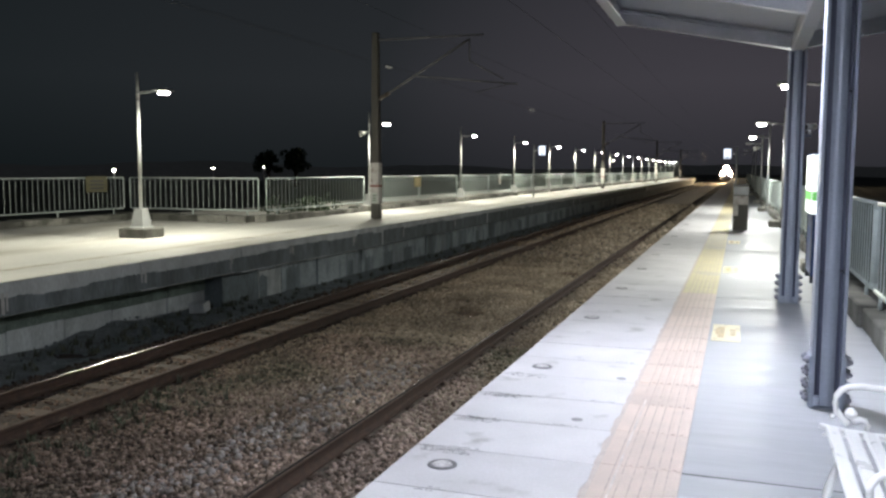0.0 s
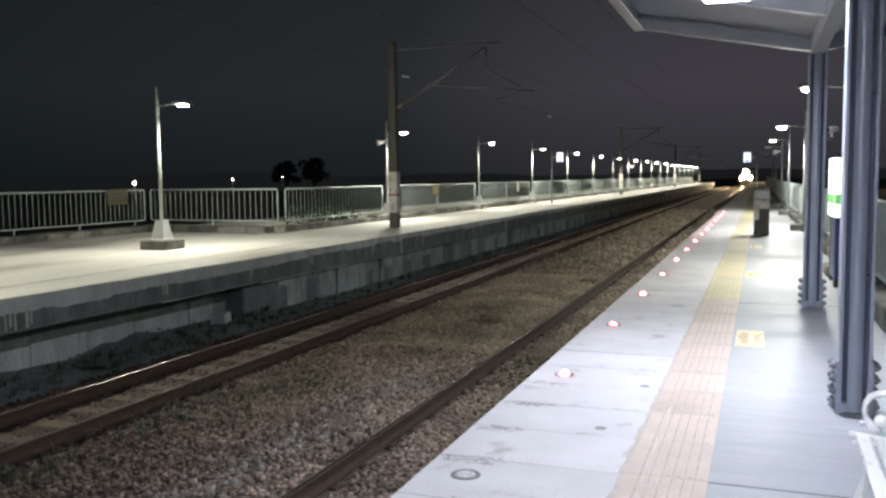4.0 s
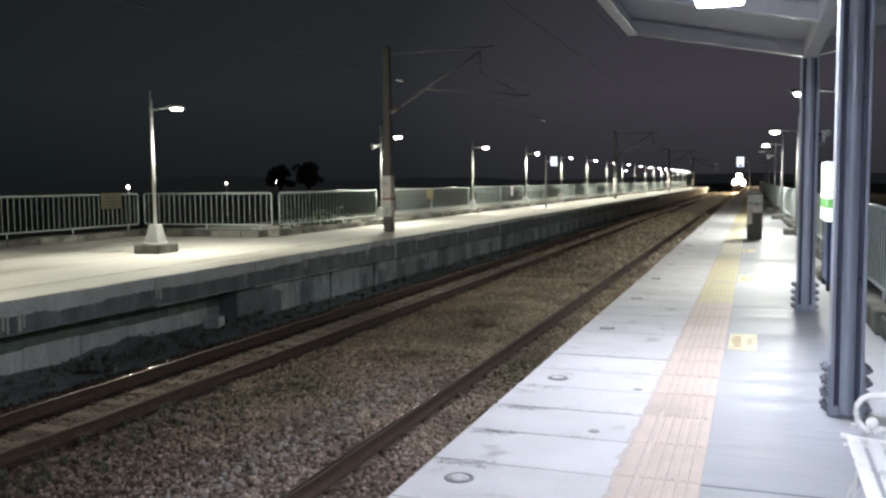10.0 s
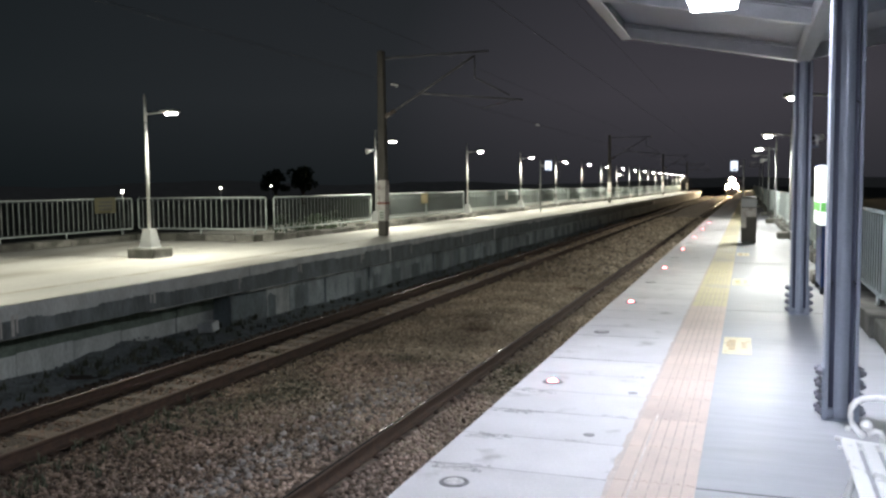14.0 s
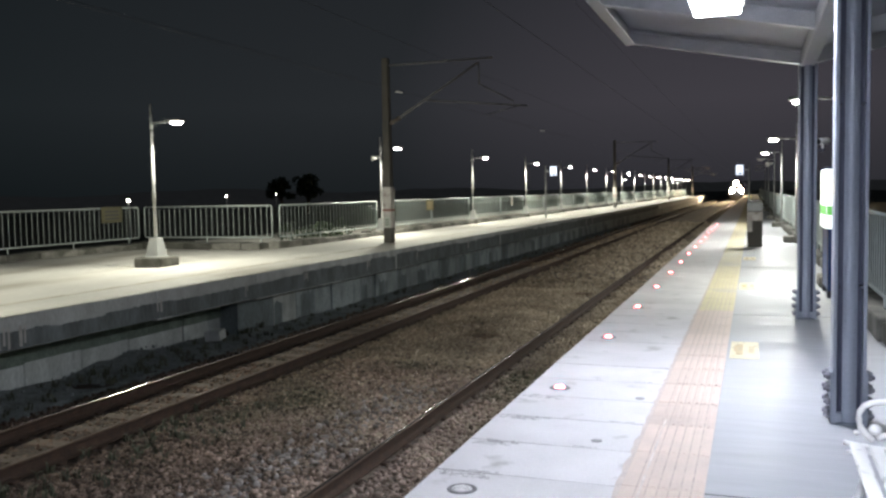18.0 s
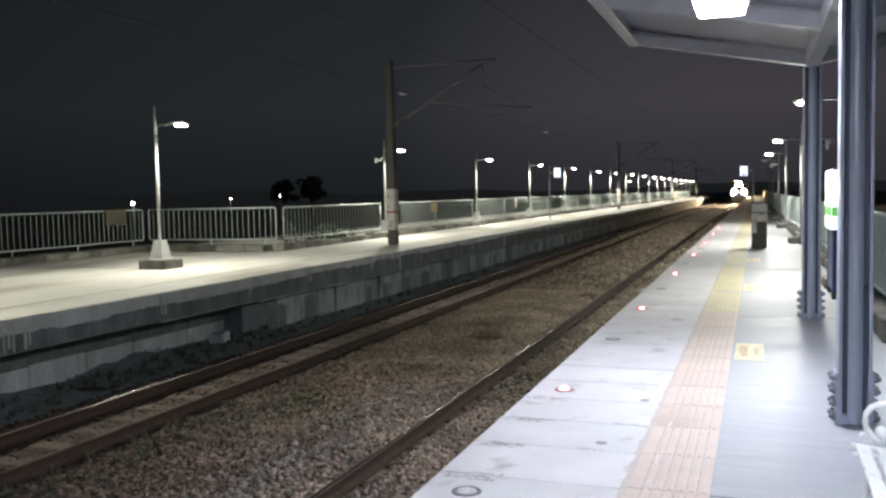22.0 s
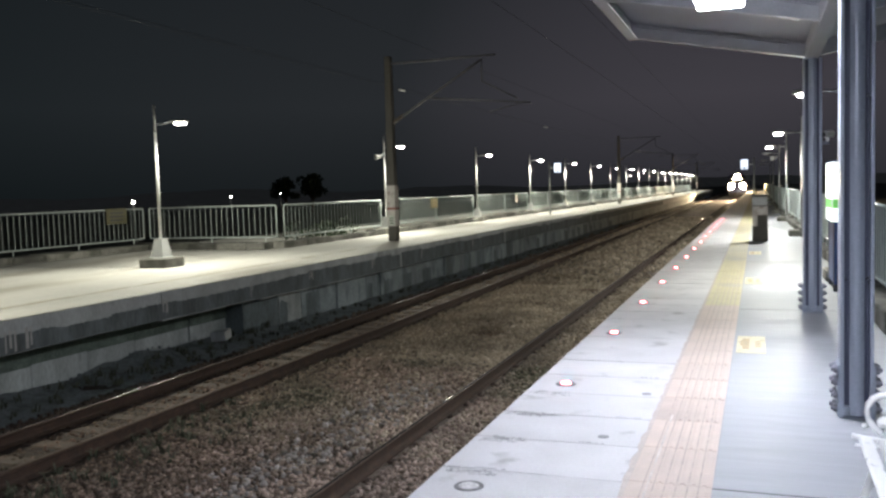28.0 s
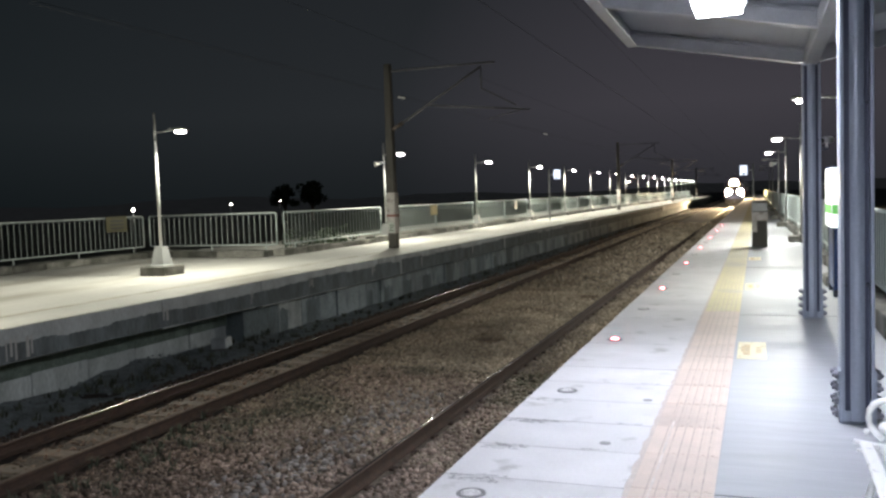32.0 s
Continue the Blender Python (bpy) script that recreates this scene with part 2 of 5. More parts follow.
M["fence"] = material("pale_green_grey_fence_paint", (0.47, 0.53, 0.51), 0.45, vary=0.15, scale=6, bump=0.1, metal=0.15)
M["kerb"] = material("mossy_kerb_concrete", (0.20, 0.195, 0.175), 0.9, vary=0.4, scale=3, fine=40, bump=0.6, depth=0.012, stain=(0.085, 0.085, 0.072), stain_amount=0.55, stain_scale=1.7, per_object=0.45)
M["white_paint"] = material("white_bench_paint", (0.80, 0.80, 0.79), 0.35, vary=0.05, scale=8, bump=0.08, depth=0.002)
M["mast"] = material("grey_concrete_mast", (0.080, 0.076, 0.068), 0.85, vary=0.25, scale=4, stretch=(1, 1, 0.3), stain=(0.075, 0.07, 0.062), stain_amount=0.3)
M["wrap"] = material("weathered_white_wrap", (0.44, 0.42, 0.40), 0.6, vary=0.15, scale=7, stain=(0.25, 0.22, 0.2), stain_amount=0.25, stain_scale=5)
M["red_band"] = material("faded_red_band", (0.20, 0.07, 0.055), 0.6, vary=0.25)
M["pale_print"] = material("pale_print", (0.42, 0.47, 0.42), 0.6, vary=0.1)
M["insulator"] = material("brown_insulator", (0.10, 0.085, 0.075), 0.25, vary=0.1)
M["wire"] = material("copper_wire", (0.10, 0.10, 0.10), 0.6, metal=0.3, vary=0.1, bump=0)
M["arm_steel"] = material("galvanised_catenary_tube", (0.15, 0.15, 0.16), 0.6, metal=0.2, vary=0.2)
M["blue"] = material("blue_sign_base", (0.03, 0.075, 0.26), 0.4, vary=0.1)
M["sign_yellow"] = material("yellow_warning_board", (0.26, 0.225, 0.10), 0.6, vary=0.12)
M["black"] = material("black_plastic", (0.02, 0.02, 0.022), 0.5, vary=0.2)
M["white_plastic"] = material("white_plastic", (0.72, 0.72, 0.70), 0.4, vary=0.05)
M["light_ring"] = material("worn_metal_ring", (0.20, 0.195, 0.20), 0.6, metal=0.2, vary=0.3, scale=40)
M["dull_lens"] = material("scratched_clear_lens", (0.58, 0.56, 0.56), 0.3, vary=0.2, scale=60)
M["worn_line"] = material("worn_brown_line", (0.38, 0.345, 0.26), 0.8, vary=0.25, scale=2.5, stain=(0.50, 0.49, 0.45), stain_amount=0.45, stain_scale=1.4)
M["scuff"] = material("grey_scuff", (0.32, 0.315, 0.32), 0.85, vary=0.3, scale=30)
M["bank"] = material("dark_damp_soil", (0.235, 0.265, 0.275), 0.95, vary=0.55, scale=3, fine=25, bump=1.0, depth=0.05, stain=(0.13, 0.15, 0.155), stain_amount=0.4, stain_scale=3.0)
M["weed"] = material("dark_weed", (0.085, 0.095, 0.062), 0.8, vary=0.4, scale=4, bump=0, island=0.45)
M["tile_groove"] = material("tile_groove_dirt", (0.51, 0.425, 0.37), 0.85, vary=0.25, scale=12)
M["ground"] = material("dark_ground_soil", (0.055, 0.06, 0.045), 0.95, vary=0.5, scale=0.5, fine=6, bump=0.6, depth=0.05)
M["leaf"] = material("dark_green_leaf", (0.032, 0.055, 0.022), 0.7, vary=0.35, scale=3, bump=0, island=0.4)
M["bark"] = material("brown_bark", (0.09, 0.07, 0.05), 0.9, vary=0.3)
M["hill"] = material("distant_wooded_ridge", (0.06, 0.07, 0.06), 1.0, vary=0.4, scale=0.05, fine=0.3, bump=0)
# faint emission stands in for night haze over the unlit ridge
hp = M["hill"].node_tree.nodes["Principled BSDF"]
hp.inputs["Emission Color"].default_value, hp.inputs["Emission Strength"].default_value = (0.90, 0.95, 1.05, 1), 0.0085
M["train_body"] = material("stainless_train_body", (0.45, 0.45, 0.46), 0.35, metal=0.8, vary=0.08)
M["train_front"] = material("dark_blue_train_front", (0.03, 0.04, 0.09), 0.4, vary=0.08)
M["train_blue"] = material("blue_train_stripe", (0.05, 0.09, 0.25), 0.4, vary=0.08)
M["glass_dark"] = material("dark_window_glass", (0.012, 0.013, 0.016), 0.06, vary=0.05, bump=0)
M["lamp_glow"] = glow("lamp_lens_glow", (1.0, 0.985, 0.90), 150)
M["canopy_glow"] = glow("canopy_lens_glow", (0.86, 0.91, 1.0), 70)
M["sign_glow"] = glow("lit_white_panel", (0.80, 0.87, 1.0), 1.5)
M["board_glow"] = glow("lit_board_panel", (0.92, 1.0, 0.93), 1.5)
M["green_glow"] = glow("lit_green_band", (0.16, 0.50, 0.13), 0.9)
M["red_glow"] = glow("red_led_glow", (1.0, 0.10, 0.115), 45)
M["head_glow"] = glow("warm_headlight_glow", (1.0, 0.76, 0.46), 2500)
M["glare_fill"] = glow("warm_panel_glow", (1.0, 0.72, 0.42), 60)
M["street_glow"] = glow("distant_lamp_glow", (1.0, 0.96, 0.84), 35)


# ---- mesh building ----
def box(bm, x0, x1, y0, y1, z0, z1, bevel=0.0, m=None):
    """An axis-aligned block, with chamfered edges where bevel is given."""
    v = [bm.verts.new((x, y, z)) for z in (z0, z1) for y in (y0, y1) for x in (x0, x1)]
    f = [bm.faces.new([v[i] for i in q]) for q in ((0, 2, 3, 1), (4, 5, 7, 6), (0, 1, 5, 4), (2, 6, 7, 3), (0, 4, 6, 2), (1, 3, 7, 5))]
    if bevel:
        edges = list({e for q in f for e in q.edges})
        bmesh.ops.bevel(bm, geom=edges, offset=bevel, segments=1, affect="EDGES")
    if m is not None:
        bmesh.ops.transform(bm, matrix=m, verts=[q for q in bm.verts if q.is_valid])
    return bm


def tube(bm, a, b, r0, r1=None, n=10, caps=True):
    """A round bar from a to b, tapered from r0 to r1."""
    a, b = Vector(a), Vector(b)
    r1 = r0 if r1 is None else r1
    q = (b - a).to_track_quat("Z", "Y")
    rings = []
    for c, r in ((a, r0), (b, r1)):
        rings.append([bm.verts.new(c + q @ Vector((r * math.cos(k * 2 * math.pi / n), r * math.sin(k * 2 * math.pi / n), 0))) for k in range(n)])
    for k in range(n):
        f = bm.faces.new((rings[0][k], rings[0][(k + 1) % n], rings[1][(k + 1) % n], rings[1][k]))
        f.smooth = True
    if caps:
        bm.faces.new(rings[0][::-1])
        bm.faces.new(rings[1])
    return bm


def pipe(bm, pts, r, n=8):
    """A bent round bar through the points."""
    pts = [Vector(p) for p in pts]
    rings = []
    for i, p in enumerate(pts):
        d = (pts[min(i + 1, len(pts) - 1)] - pts[max(i - 1, 0)]).normalized()
        side = d.cross(Vector((0, 0, 1)))
        if side.length < 0.2:
            side = d.cross(Vector((0, 1, 0)))
        side.normalize()
        up = side.cross(d)
        rings.append([bm.verts.new(p + r * (math.cos(k * 2 * math.pi / n) * side + math.sin(k * 2 * math.pi / n) * up)) for k in range(n)])
    for a, b in zip(rings, rings[1:]):
        for k in range(n):
            f = bm.faces.new((a[k], a[(k + 1) % n], b[(k + 1) % n], b[k]))
            f.smooth = True
    bm.faces.new(rings[0][::-1])
    bm.faces.new(rings[-1])
    return bm


def extrude_y(bm, outline, y0, y1):
    """A closed outline of (x, z) drawn along y."""
    a = [bm.verts.new((x, y0, z)) for x, z in outline]
    b = [bm.verts.new((x, y1, z)) for x, z in outline]
    n = len(outline)
    for k in range(n):
        bm.faces.new((a[k], a[(k + 1) % n], b[(k + 1) % n], b[k]))
    bm.faces.new(a[::-1])
    bm.faces.new(b)
    bmesh.ops.recalc_face_normals(bm, faces=bm.faces[:])
    return bm


def lathe(bm, profile, n=20, at=(0, 0, 0)):
    """A turned shape about z from (radius, height) pairs."""
    rings = [[bm.verts.new((at[0] + r * math.cos(k * 2 * math.pi / n), at[1] + r * math.sin(k * 2 * math.pi / n), at[2] + h)) for k in range(n)] for r, h in profile]
    for a, b in zip(rings, rings[1:]):
        for k in range(n):
            bm.faces.new((a[k], a[(k + 1) % n], b[(k + 1) % n], b[k]))
    bm.faces.new(rings[0][::-1])
    bm.faces.new(rings[-1])
    bmesh.ops.recalc_face_normals(bm, faces=bm.faces[:])
    return bm


def mesh_of(name, bm, mat):
    me = bpy.data.meshes.new(name)
    bm.to_mesh(me)
    bm.free()
    me.materials.append(mat)
    return me


def part(name, bm, mat, parent=None, label=""):
    ob = new(name, mesh_of(name, bm, mat))
    if parent is not None:
        ob.parent = parent
    return tagged(ob, label)


def piece(name, me, parent, m=None):
    ob = new(name, me)
    ob.parent = parent
    if m is not None:
        ob.matrix_basis = m
    return ob


def B():
    return bmesh.new()


def thing(name, label, category, group="", m=None, kind=""):
    ob = new(name)
    ob.empty_display_size = 0.1
    if m is not None:
        ob.matrix_basis = m
    return tagged(ob, label, category, group, kind)


# ---- plan ----
NEAR_EDGE, FAR_EDGE = -1.511, -9.10
NEAR_TRACK, FAR_TRACK, GAUGE = -2.95, -7.345, 1.067
RAIL_TOP, BED = -1.09, -1.262
END = 200.0
BACK = -8.0

# ground: one sheet to the horizon
bm = B()
for q in (((-1500, -400), (1500, 2500)),):
    (x0, y0), (x1, y1) = q
    bm.faces.new([bm.verts.new(v) for v in ((x0, y0, -1.6), (x1, y0, -1.6), (x1, y1, -1.6), (x0, y1, -1.6))])
tagged(part("ground", bm, M["ground"]), "dark open ground around the station at night", "ground", kind="structure")

# track bed with sloping shoulders
bm = B()
extrude_y(bm, [(FAR_EDGE - 1.1, -1.58), (FAR_EDGE - 1.1, -1.2), (FAR_EDGE - 0.45, -1.22), (FAR_EDGE - 0.05, -1.26), (-8.55, BED - 0.01), (-5.1, BED - 0.01), (-2.0, BED), (NEAR_EDGE + 0.2, BED + 0.03), (NEAR_EDGE + 0.2, -1.58)], BACK, 420)
tagged(part("track_bed", bm, M["ballast"]), "brown-grey ballast bed between the two platforms", "track bed", kind="structure")


bm = B()
n_bank = 304
rngb = random.Random(91)
cols = []
for k in range(n_bank + 1):
    yk = BACK + 0.25 * k
    lift = -0.10 + 0.03 * math.sin(yk * 0.9) + 0.025 * math.sin(yk * 2.3 + 1) + rngb.uniform(-0.02, 0.02)
    heap = 0.13 * max(0.0, 1 - (abs(yk - 11.7) / 0.55) ** 2) + 0.08 * max(0.0, 1 - (abs(yk - 10.9) / 0.8) ** 2)
    if yk > 12.2:
        lift = lift * 0.3 - 0.04 * min(1.0, (yk - 12.2) / 2.0)
    cols.append([bm.verts.new((x + rngb.uniform(-0.03, 0.03), yk, z + lift * f + heap * f ** 6 + rngb.uniform(-0.015, 0.015))) for x, z, f in ((-10.02, -1.08, 1.0), (-9.62, -1.10, 1.0), (-9.2, -1.16, 0.9), (-8.95, -1.20, 0.6), (-8.7, -1.225, 0.25), (-8.5, -1.275, 0.0))])
for a, b in zip(cols, cols[1:]):
    for i in range(5):
        bm.faces.new((a[i], a[i + 1], b[i + 1], b[i])).smooth = True
bmesh.ops.recalc_face_normals(bm, faces=bm.faces[:])
tagged(part("soil_bank", bm, M["bank"]), "dark damp soil banked against the platform wall", "soil bank", kind="structure")


# ---- ballast stones ----
def stones(name, count, y0, y1, s0, s1, seed, mat="stone", label="loose crushed ballast stones lying between the rails", band=None):
    rng = np.random.default_rng(seed)
    phi = (1 + 5 ** 0.5) / 2
    base = np.array([(-1, phi, 0), (1, phi, 0), (-1, -phi, 0), (1, -phi, 0), (0, -1, phi), (0, 1, phi), (0, -1, -phi), (0, 1, -phi), (phi, 0, -1), (phi, 0, 1), (-phi, 0, -1), (-phi, 0, 1)]) / 1.9
    tri = np.array([(0, 11, 5), (0, 5, 1), (0, 1, 7), (0, 7, 10), (0, 10, 11), (1, 5, 9), (5, 11, 4), (11, 10, 2), (10, 7, 6), (7, 1, 8), (3, 9, 4), (3, 4, 2), (3, 2, 6), (3, 6, 8), (3, 8, 9), (4, 9, 5), (2, 4, 11), (6, 2, 10), (8, 6, 7), (9, 8, 1)])
    u = rng.random(count)
    y = y0 + (y1 - y0) * u ** 1.35
    x = rng.uniform(-8.62, NEAR_EDGE - 0.05, count)
    if band:
        x = band[0] + band[1] * rng.normal(0, 1, count).clip(-2.2, 2.2) + band[2] * np.sin(y * 0.8)
    far = (y - y0) / (y1 - y0)
    size = (s0 + (s1 - s0) * far) * rng.uniform(0.42, 1.42, count)
    z = BED + rng.uniform(-0.5, 0.72, count) * size
    between = np.abs(x - FAR_TRACK) < 0.75
    z[between] -= 0.042
    mid = (x > -6.3) & (x < -4.0)
    z[mid] += 0.03 * np.cos((x[mid] + 5.15) / 1.15 * math.pi / 2)
    for rx in (NEAR_TRACK - GAUGE / 2, NEAR_TRACK + GAUGE / 2, FAR_TRACK - GAUGE / 2, FAR_TRACK + GAUGE / 2):
        z[np.abs(x - rx) < 0.10] -= 0.07
    v = base[None] * rng.uniform(0.58, 1.36, (count, 12, 1)) * rng.uniform(0.55, 1.25, (count, 1, 3))
    ang = rng.uniform(0, 6.28, count)
    c, s = np.cos(ang)[:, None], np.sin(ang)[:, None]
    vx, vy = v[..., 0] * c - v[..., 1] * s, v[..., 0] * s + v[..., 1] * c
    half = size[:, None] / 2
    pts = np.stack([vx * half + x[:, None], vy * half + y[:, None], v[..., 2] * half * 0.85 + z[:, None]], -1).reshape(-1, 3)
    faces = (tri[None] + 12 * np.arange(count)[:, None, None]).reshape(-1, 3)
    me = bpy.data.meshes.new(name)
    me.vertices.add(len(pts))
    me.vertices.foreach_set("co", pts.astype(np.float32).ravel())
    me.loops.add(faces.size)
    me.loops.foreach_set("vertex_index", faces.astype(np.int32).ravel())
    me.polygons.add(len(faces))
    me.polygons.foreach_set("loop_start", np.arange(0, faces.size, 3, dtype=np.int32))
    me.polygons.foreach_set("loop_total", np.full(len(faces), 3, dtype=np.int32))
    me.update(calc_edges=True)
    me.materials.append(M[mat])
    return tagged(new(name, me), label, "ballast", kind="stuff")


stones("ballast_stones", 9000, 4.2, BACK, 0.062, 0.085, 8)
stones("ballast_stones", 54000, 4.2, 12.5, 0.040, 0.056, 3)
stones("silted_ballast", 56000, 8.0, 24.0, 0.038, 0.062, 5, "stone_olive", "silted olive-brown ballast stones between the rails")
stones("silted_ballast", 14000, 24.0, 70.0, 0.085, 0.16, 4, "stone_olive", "silted olive-brown ballast stones between the rails")
stones("fresh_ballast", 1500, 4.4, 11.0, 0.055, 0.07, 6, "fresh_stone", "paler grey fresh ballast stones in a strip between the tracks", (-4.42, 0.24, 0.12))
stones("fresh_ballast", 900, 4.2, 10.0, 0.05, 0.075, 7, "fresh_stone", "paler grey fresh ballast stones beside the platform wall", (-2.0, 0.16, 0.05))


# ---- rails and sleepers ----
def rail_outline(cx):
    half = [(0.0635, 0.0), (0.0635, 0.011), (0.018, 0.028), (0.0085, 0.045), (0.0085, 0.105), (0.030, 0.118), (0.0325, 0.124), (0.0325, 0.146), (0.026, 0.1525)]
    z0 = RAIL_TOP - 0.153
    return [(cx + x, z0 + z) for x, z in half] + [(cx - x, z0 + z) for x, z in reversed(half)]


for side, track in (("near", NEAR_TRACK), ("far", FAR_TRACK)):
    tr = thing("railway_track", "railway track of rusty rails with polished heads on ballast", "railway track", "pair of tracks", pose(0, 0, 0), "structure")
    for s in (-1, 1):
        cx = track + s * (GAUGE / 2 + 0.0325)
        r = part("rail", extrude_y(B(), rail_outline(cx), BACK, 420), M["rail_rust"], tr, "rusty brown steel rail")
        hb = B()
        cr, wide = (0.018, 40) if side == "far" else (0.018, 40)
        crown = [(cx + cr * math.sin(radians(wide * q / 5)), RAIL_TOP + 0.0042 - cr * (1 - math.cos(radians(wide * q / 5)))) for q in range(-5, 6)]
        r0 = [hb.verts.new((x, BACK, z)) for x, z in crown]
        r1 = [hb.verts.new((x, 420, z)) for x, z in crown]
        for q in range(len(crown) - 1):
            hb.faces.new((r0[q], r0[q + 1], r1[q + 1], r1[q])).smooth = True
        dull = side == "far" and s > 0
        part("running_surface", hb, M["rail_dull" if dull else "rail_head"], r, "browned rail head" if dull else "polished rail head")
    sl = box(B(), -1.0, 1.0, -0.13, 0.13, -0.16, 0.0, 0.02)
    sl_me = mesh_of("sleeper", sl, M["sleeper"])
    cb = B()
    for s in (-1, 1):
        for d in (-1, 1):
            cx = s * (GAUGE / 2 + 0.0325) + d * 0.085
            box(cb, cx - 0.035, cx + 0.035, -0.05, 0.05, 0.0, 0.028, 0.008)
    clip_me = mesh_of("rail_clip", cb, M["rail_rust"])
    for k in range(-18, 150):
        y = 3.0 + 0.6 * k + (0.17 if side == "far" else 0)
        sp = piece("sleeper", sl_me, tr, pose(track, y, RAIL_TOP - 0.170 - (0.012 if side == "near" else 0.0), 0, 0, random.uniform(-0.8, 0.8)))
        if y < 45:
            piece("rail_clip", clip_me, sp)

# ---- near platform ----
near = thing("platform_near", "raised concrete railway platform with pale edge slabs", "platform", "station platforms", pose(0, 0, 0), "structure")
core = box(B(), NEAR_EDGE + 0.10, 1.62, BACK, END, -1.58, -0.10)
part("core", core, M["cap"], near)
part("bedding", box(B(), NEAR_EDGE + 0.06, -0.56, BACK, END, -0.10, -0.05), M["joint"], near, "dark dirt-filled joints")
for y0, y1 in ((BACK, 4.277), (4.277, 10.6), (10.6, 17.0), (17.0, 23.4), (23.4, 30.0), (30.0, 60.0), (60.0, 110.0), (110.0, END)):
    fl = box(B(), -0.096, 1.62, y0 + 0.004, y1 - 0.004, -0.10, 0.0, 0.002)
    part("floor_bay", fl, M["floor"], near, "smooth trowelled grey concrete")
    part("floor_joint", box(B(), -0.096, 1.28, y0 - 0.006, y0 + 0.006, -0.02, 0.0012), M["joint"], near, "dark joint between floor bays")
part("wall_face", box(B(), NEAR_EDGE + 0.055, NEAR_EDGE + 0.10, BACK, END, -1.55, -0.16), M["wall"], near)


def slab_mesh(seed, name, length):
    rng = random.Random(seed)
    b = B()
    n = 6
    x1 = -0.535
    outline = [(NEAR_EDGE, 0.006), (x1, 0.006)] + [(x1 + rng.uniform(-0.012, 0.011), length * (k + rng.uniform(0.3, 0.7)) / n) for k in range(n)] + [(x1, length - 0.006), (NEAR_EDGE, length - 0.006)]
    top = [b.verts.new((x, y, 0.0)) for x, y in outline]
    low = [b.verts.new((x, y, -0.15)) for x, y in outline]
    b.faces.new(top)
    b.faces.new(low[::-1])
    for k in range(len(top)):
        j = (k + 1) % len(top)
        b.faces.new((top[j], top[k], low[k], low[j]))
    bmesh.ops.recalc_face_normals(b, faces=b.faces[:])
    return mesh_of(name, b, M["slab"])


def tile_mesh(mat, length=0.6):
    b = box(B(), -0.505, -0.100, 0.003, length - 0.003, -0.03, 0.002, 0.002)
    for x in (-0.405, -0.350, -0.295, -0.240, -0.185, -0.135):
        box(b, x - 0.010, x + 0.010, 0.010, length - 0.010, 0.002, 0.007, 0.002)
    return mesh_of("tactile_tile", b, mat)


for x in (-0.428, -0.378, -0.322, -0.268, -0.212, -0.160):
    part("groove", box(B(), x - 0.004, x + 0.004, BACK, 70, 0.002, 0.0032), M["tile_groove"], near, "dirt in a tile groove")
part("pale_line", box(B(), -0.412, -0.400, BACK, 5.6, 0.0072, 0.0080), M["pale_line"], near, "pale worn line on the tiles")
slab_kinds = [slab_mesh(k, "edge_slab", 0.6) for k in range(5)]
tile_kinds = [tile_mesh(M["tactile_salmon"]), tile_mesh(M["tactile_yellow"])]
for k in range(-8, 110):
    y = 4.257 - 0.6 * 12 + 0.6 * k
    piece("edge_slab", slab_kinds[random.randrange(5)], near, pose(0, y, random.uniform(-0.002, 0.001), 0, 0, 0))
    # tiles under the canopy take the copy tinted for its lamps
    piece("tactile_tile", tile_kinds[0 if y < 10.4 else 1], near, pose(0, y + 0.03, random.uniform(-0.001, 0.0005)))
slab_far = B()
tile_far = B()
for k in range(110, 325):
    y = 4.257 - 0.6 * 12 + 0.6 * k
    box(slab_far, NEAR_EDGE, -0.535, y + 0.006, y + 0.594, -0.15, 0.0)
    box(tile_far, -0.505, -0.100, y + 0.003, y + 0.597, -0.03, 0.004)
tagged(part("far_slabs", slab_far, M["slab"], near), kind="stuff")
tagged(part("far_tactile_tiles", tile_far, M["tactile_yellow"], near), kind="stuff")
part("mortar_strip", box(B(), -0.56, -0.095, BACK, END, -0.10, -0.004), M["mortar"], near, "rough grey mortar beside the tactile tiles")

# yellow boarding marks with worn unreadable figures
for y in (8.28, 13.70, 19.1, 29.9):
    mk = thing("boarding_mark", "yellow painted boarding mark with worn brown figures on the floor", "floor marking", "boarding marks", pose(0.055, y, 0))
    part("paint", box(B(), -0.125, 0.125, -0.43, 0.43, 0.0, 0.003), M["yellow_paint"], mk)
    for x0, x1, y0, y1 in ((-0.075, -0.015, -0.26, 0.28), (-0.095, -0.075, -0.1, 0.2), (0.035, 0.085, 0.10, 0.17), (0.035, 0.085, -0.02, 0.05), (0.035, 0.085, -0.14, -0.07)):
        part("figure_bar", box(B(), x0, x1, y0, y1, 0.003, 0.0045), M["brown_paint"], mk)
# dark scuffs along the slab joints
rngk = random.Random(14)
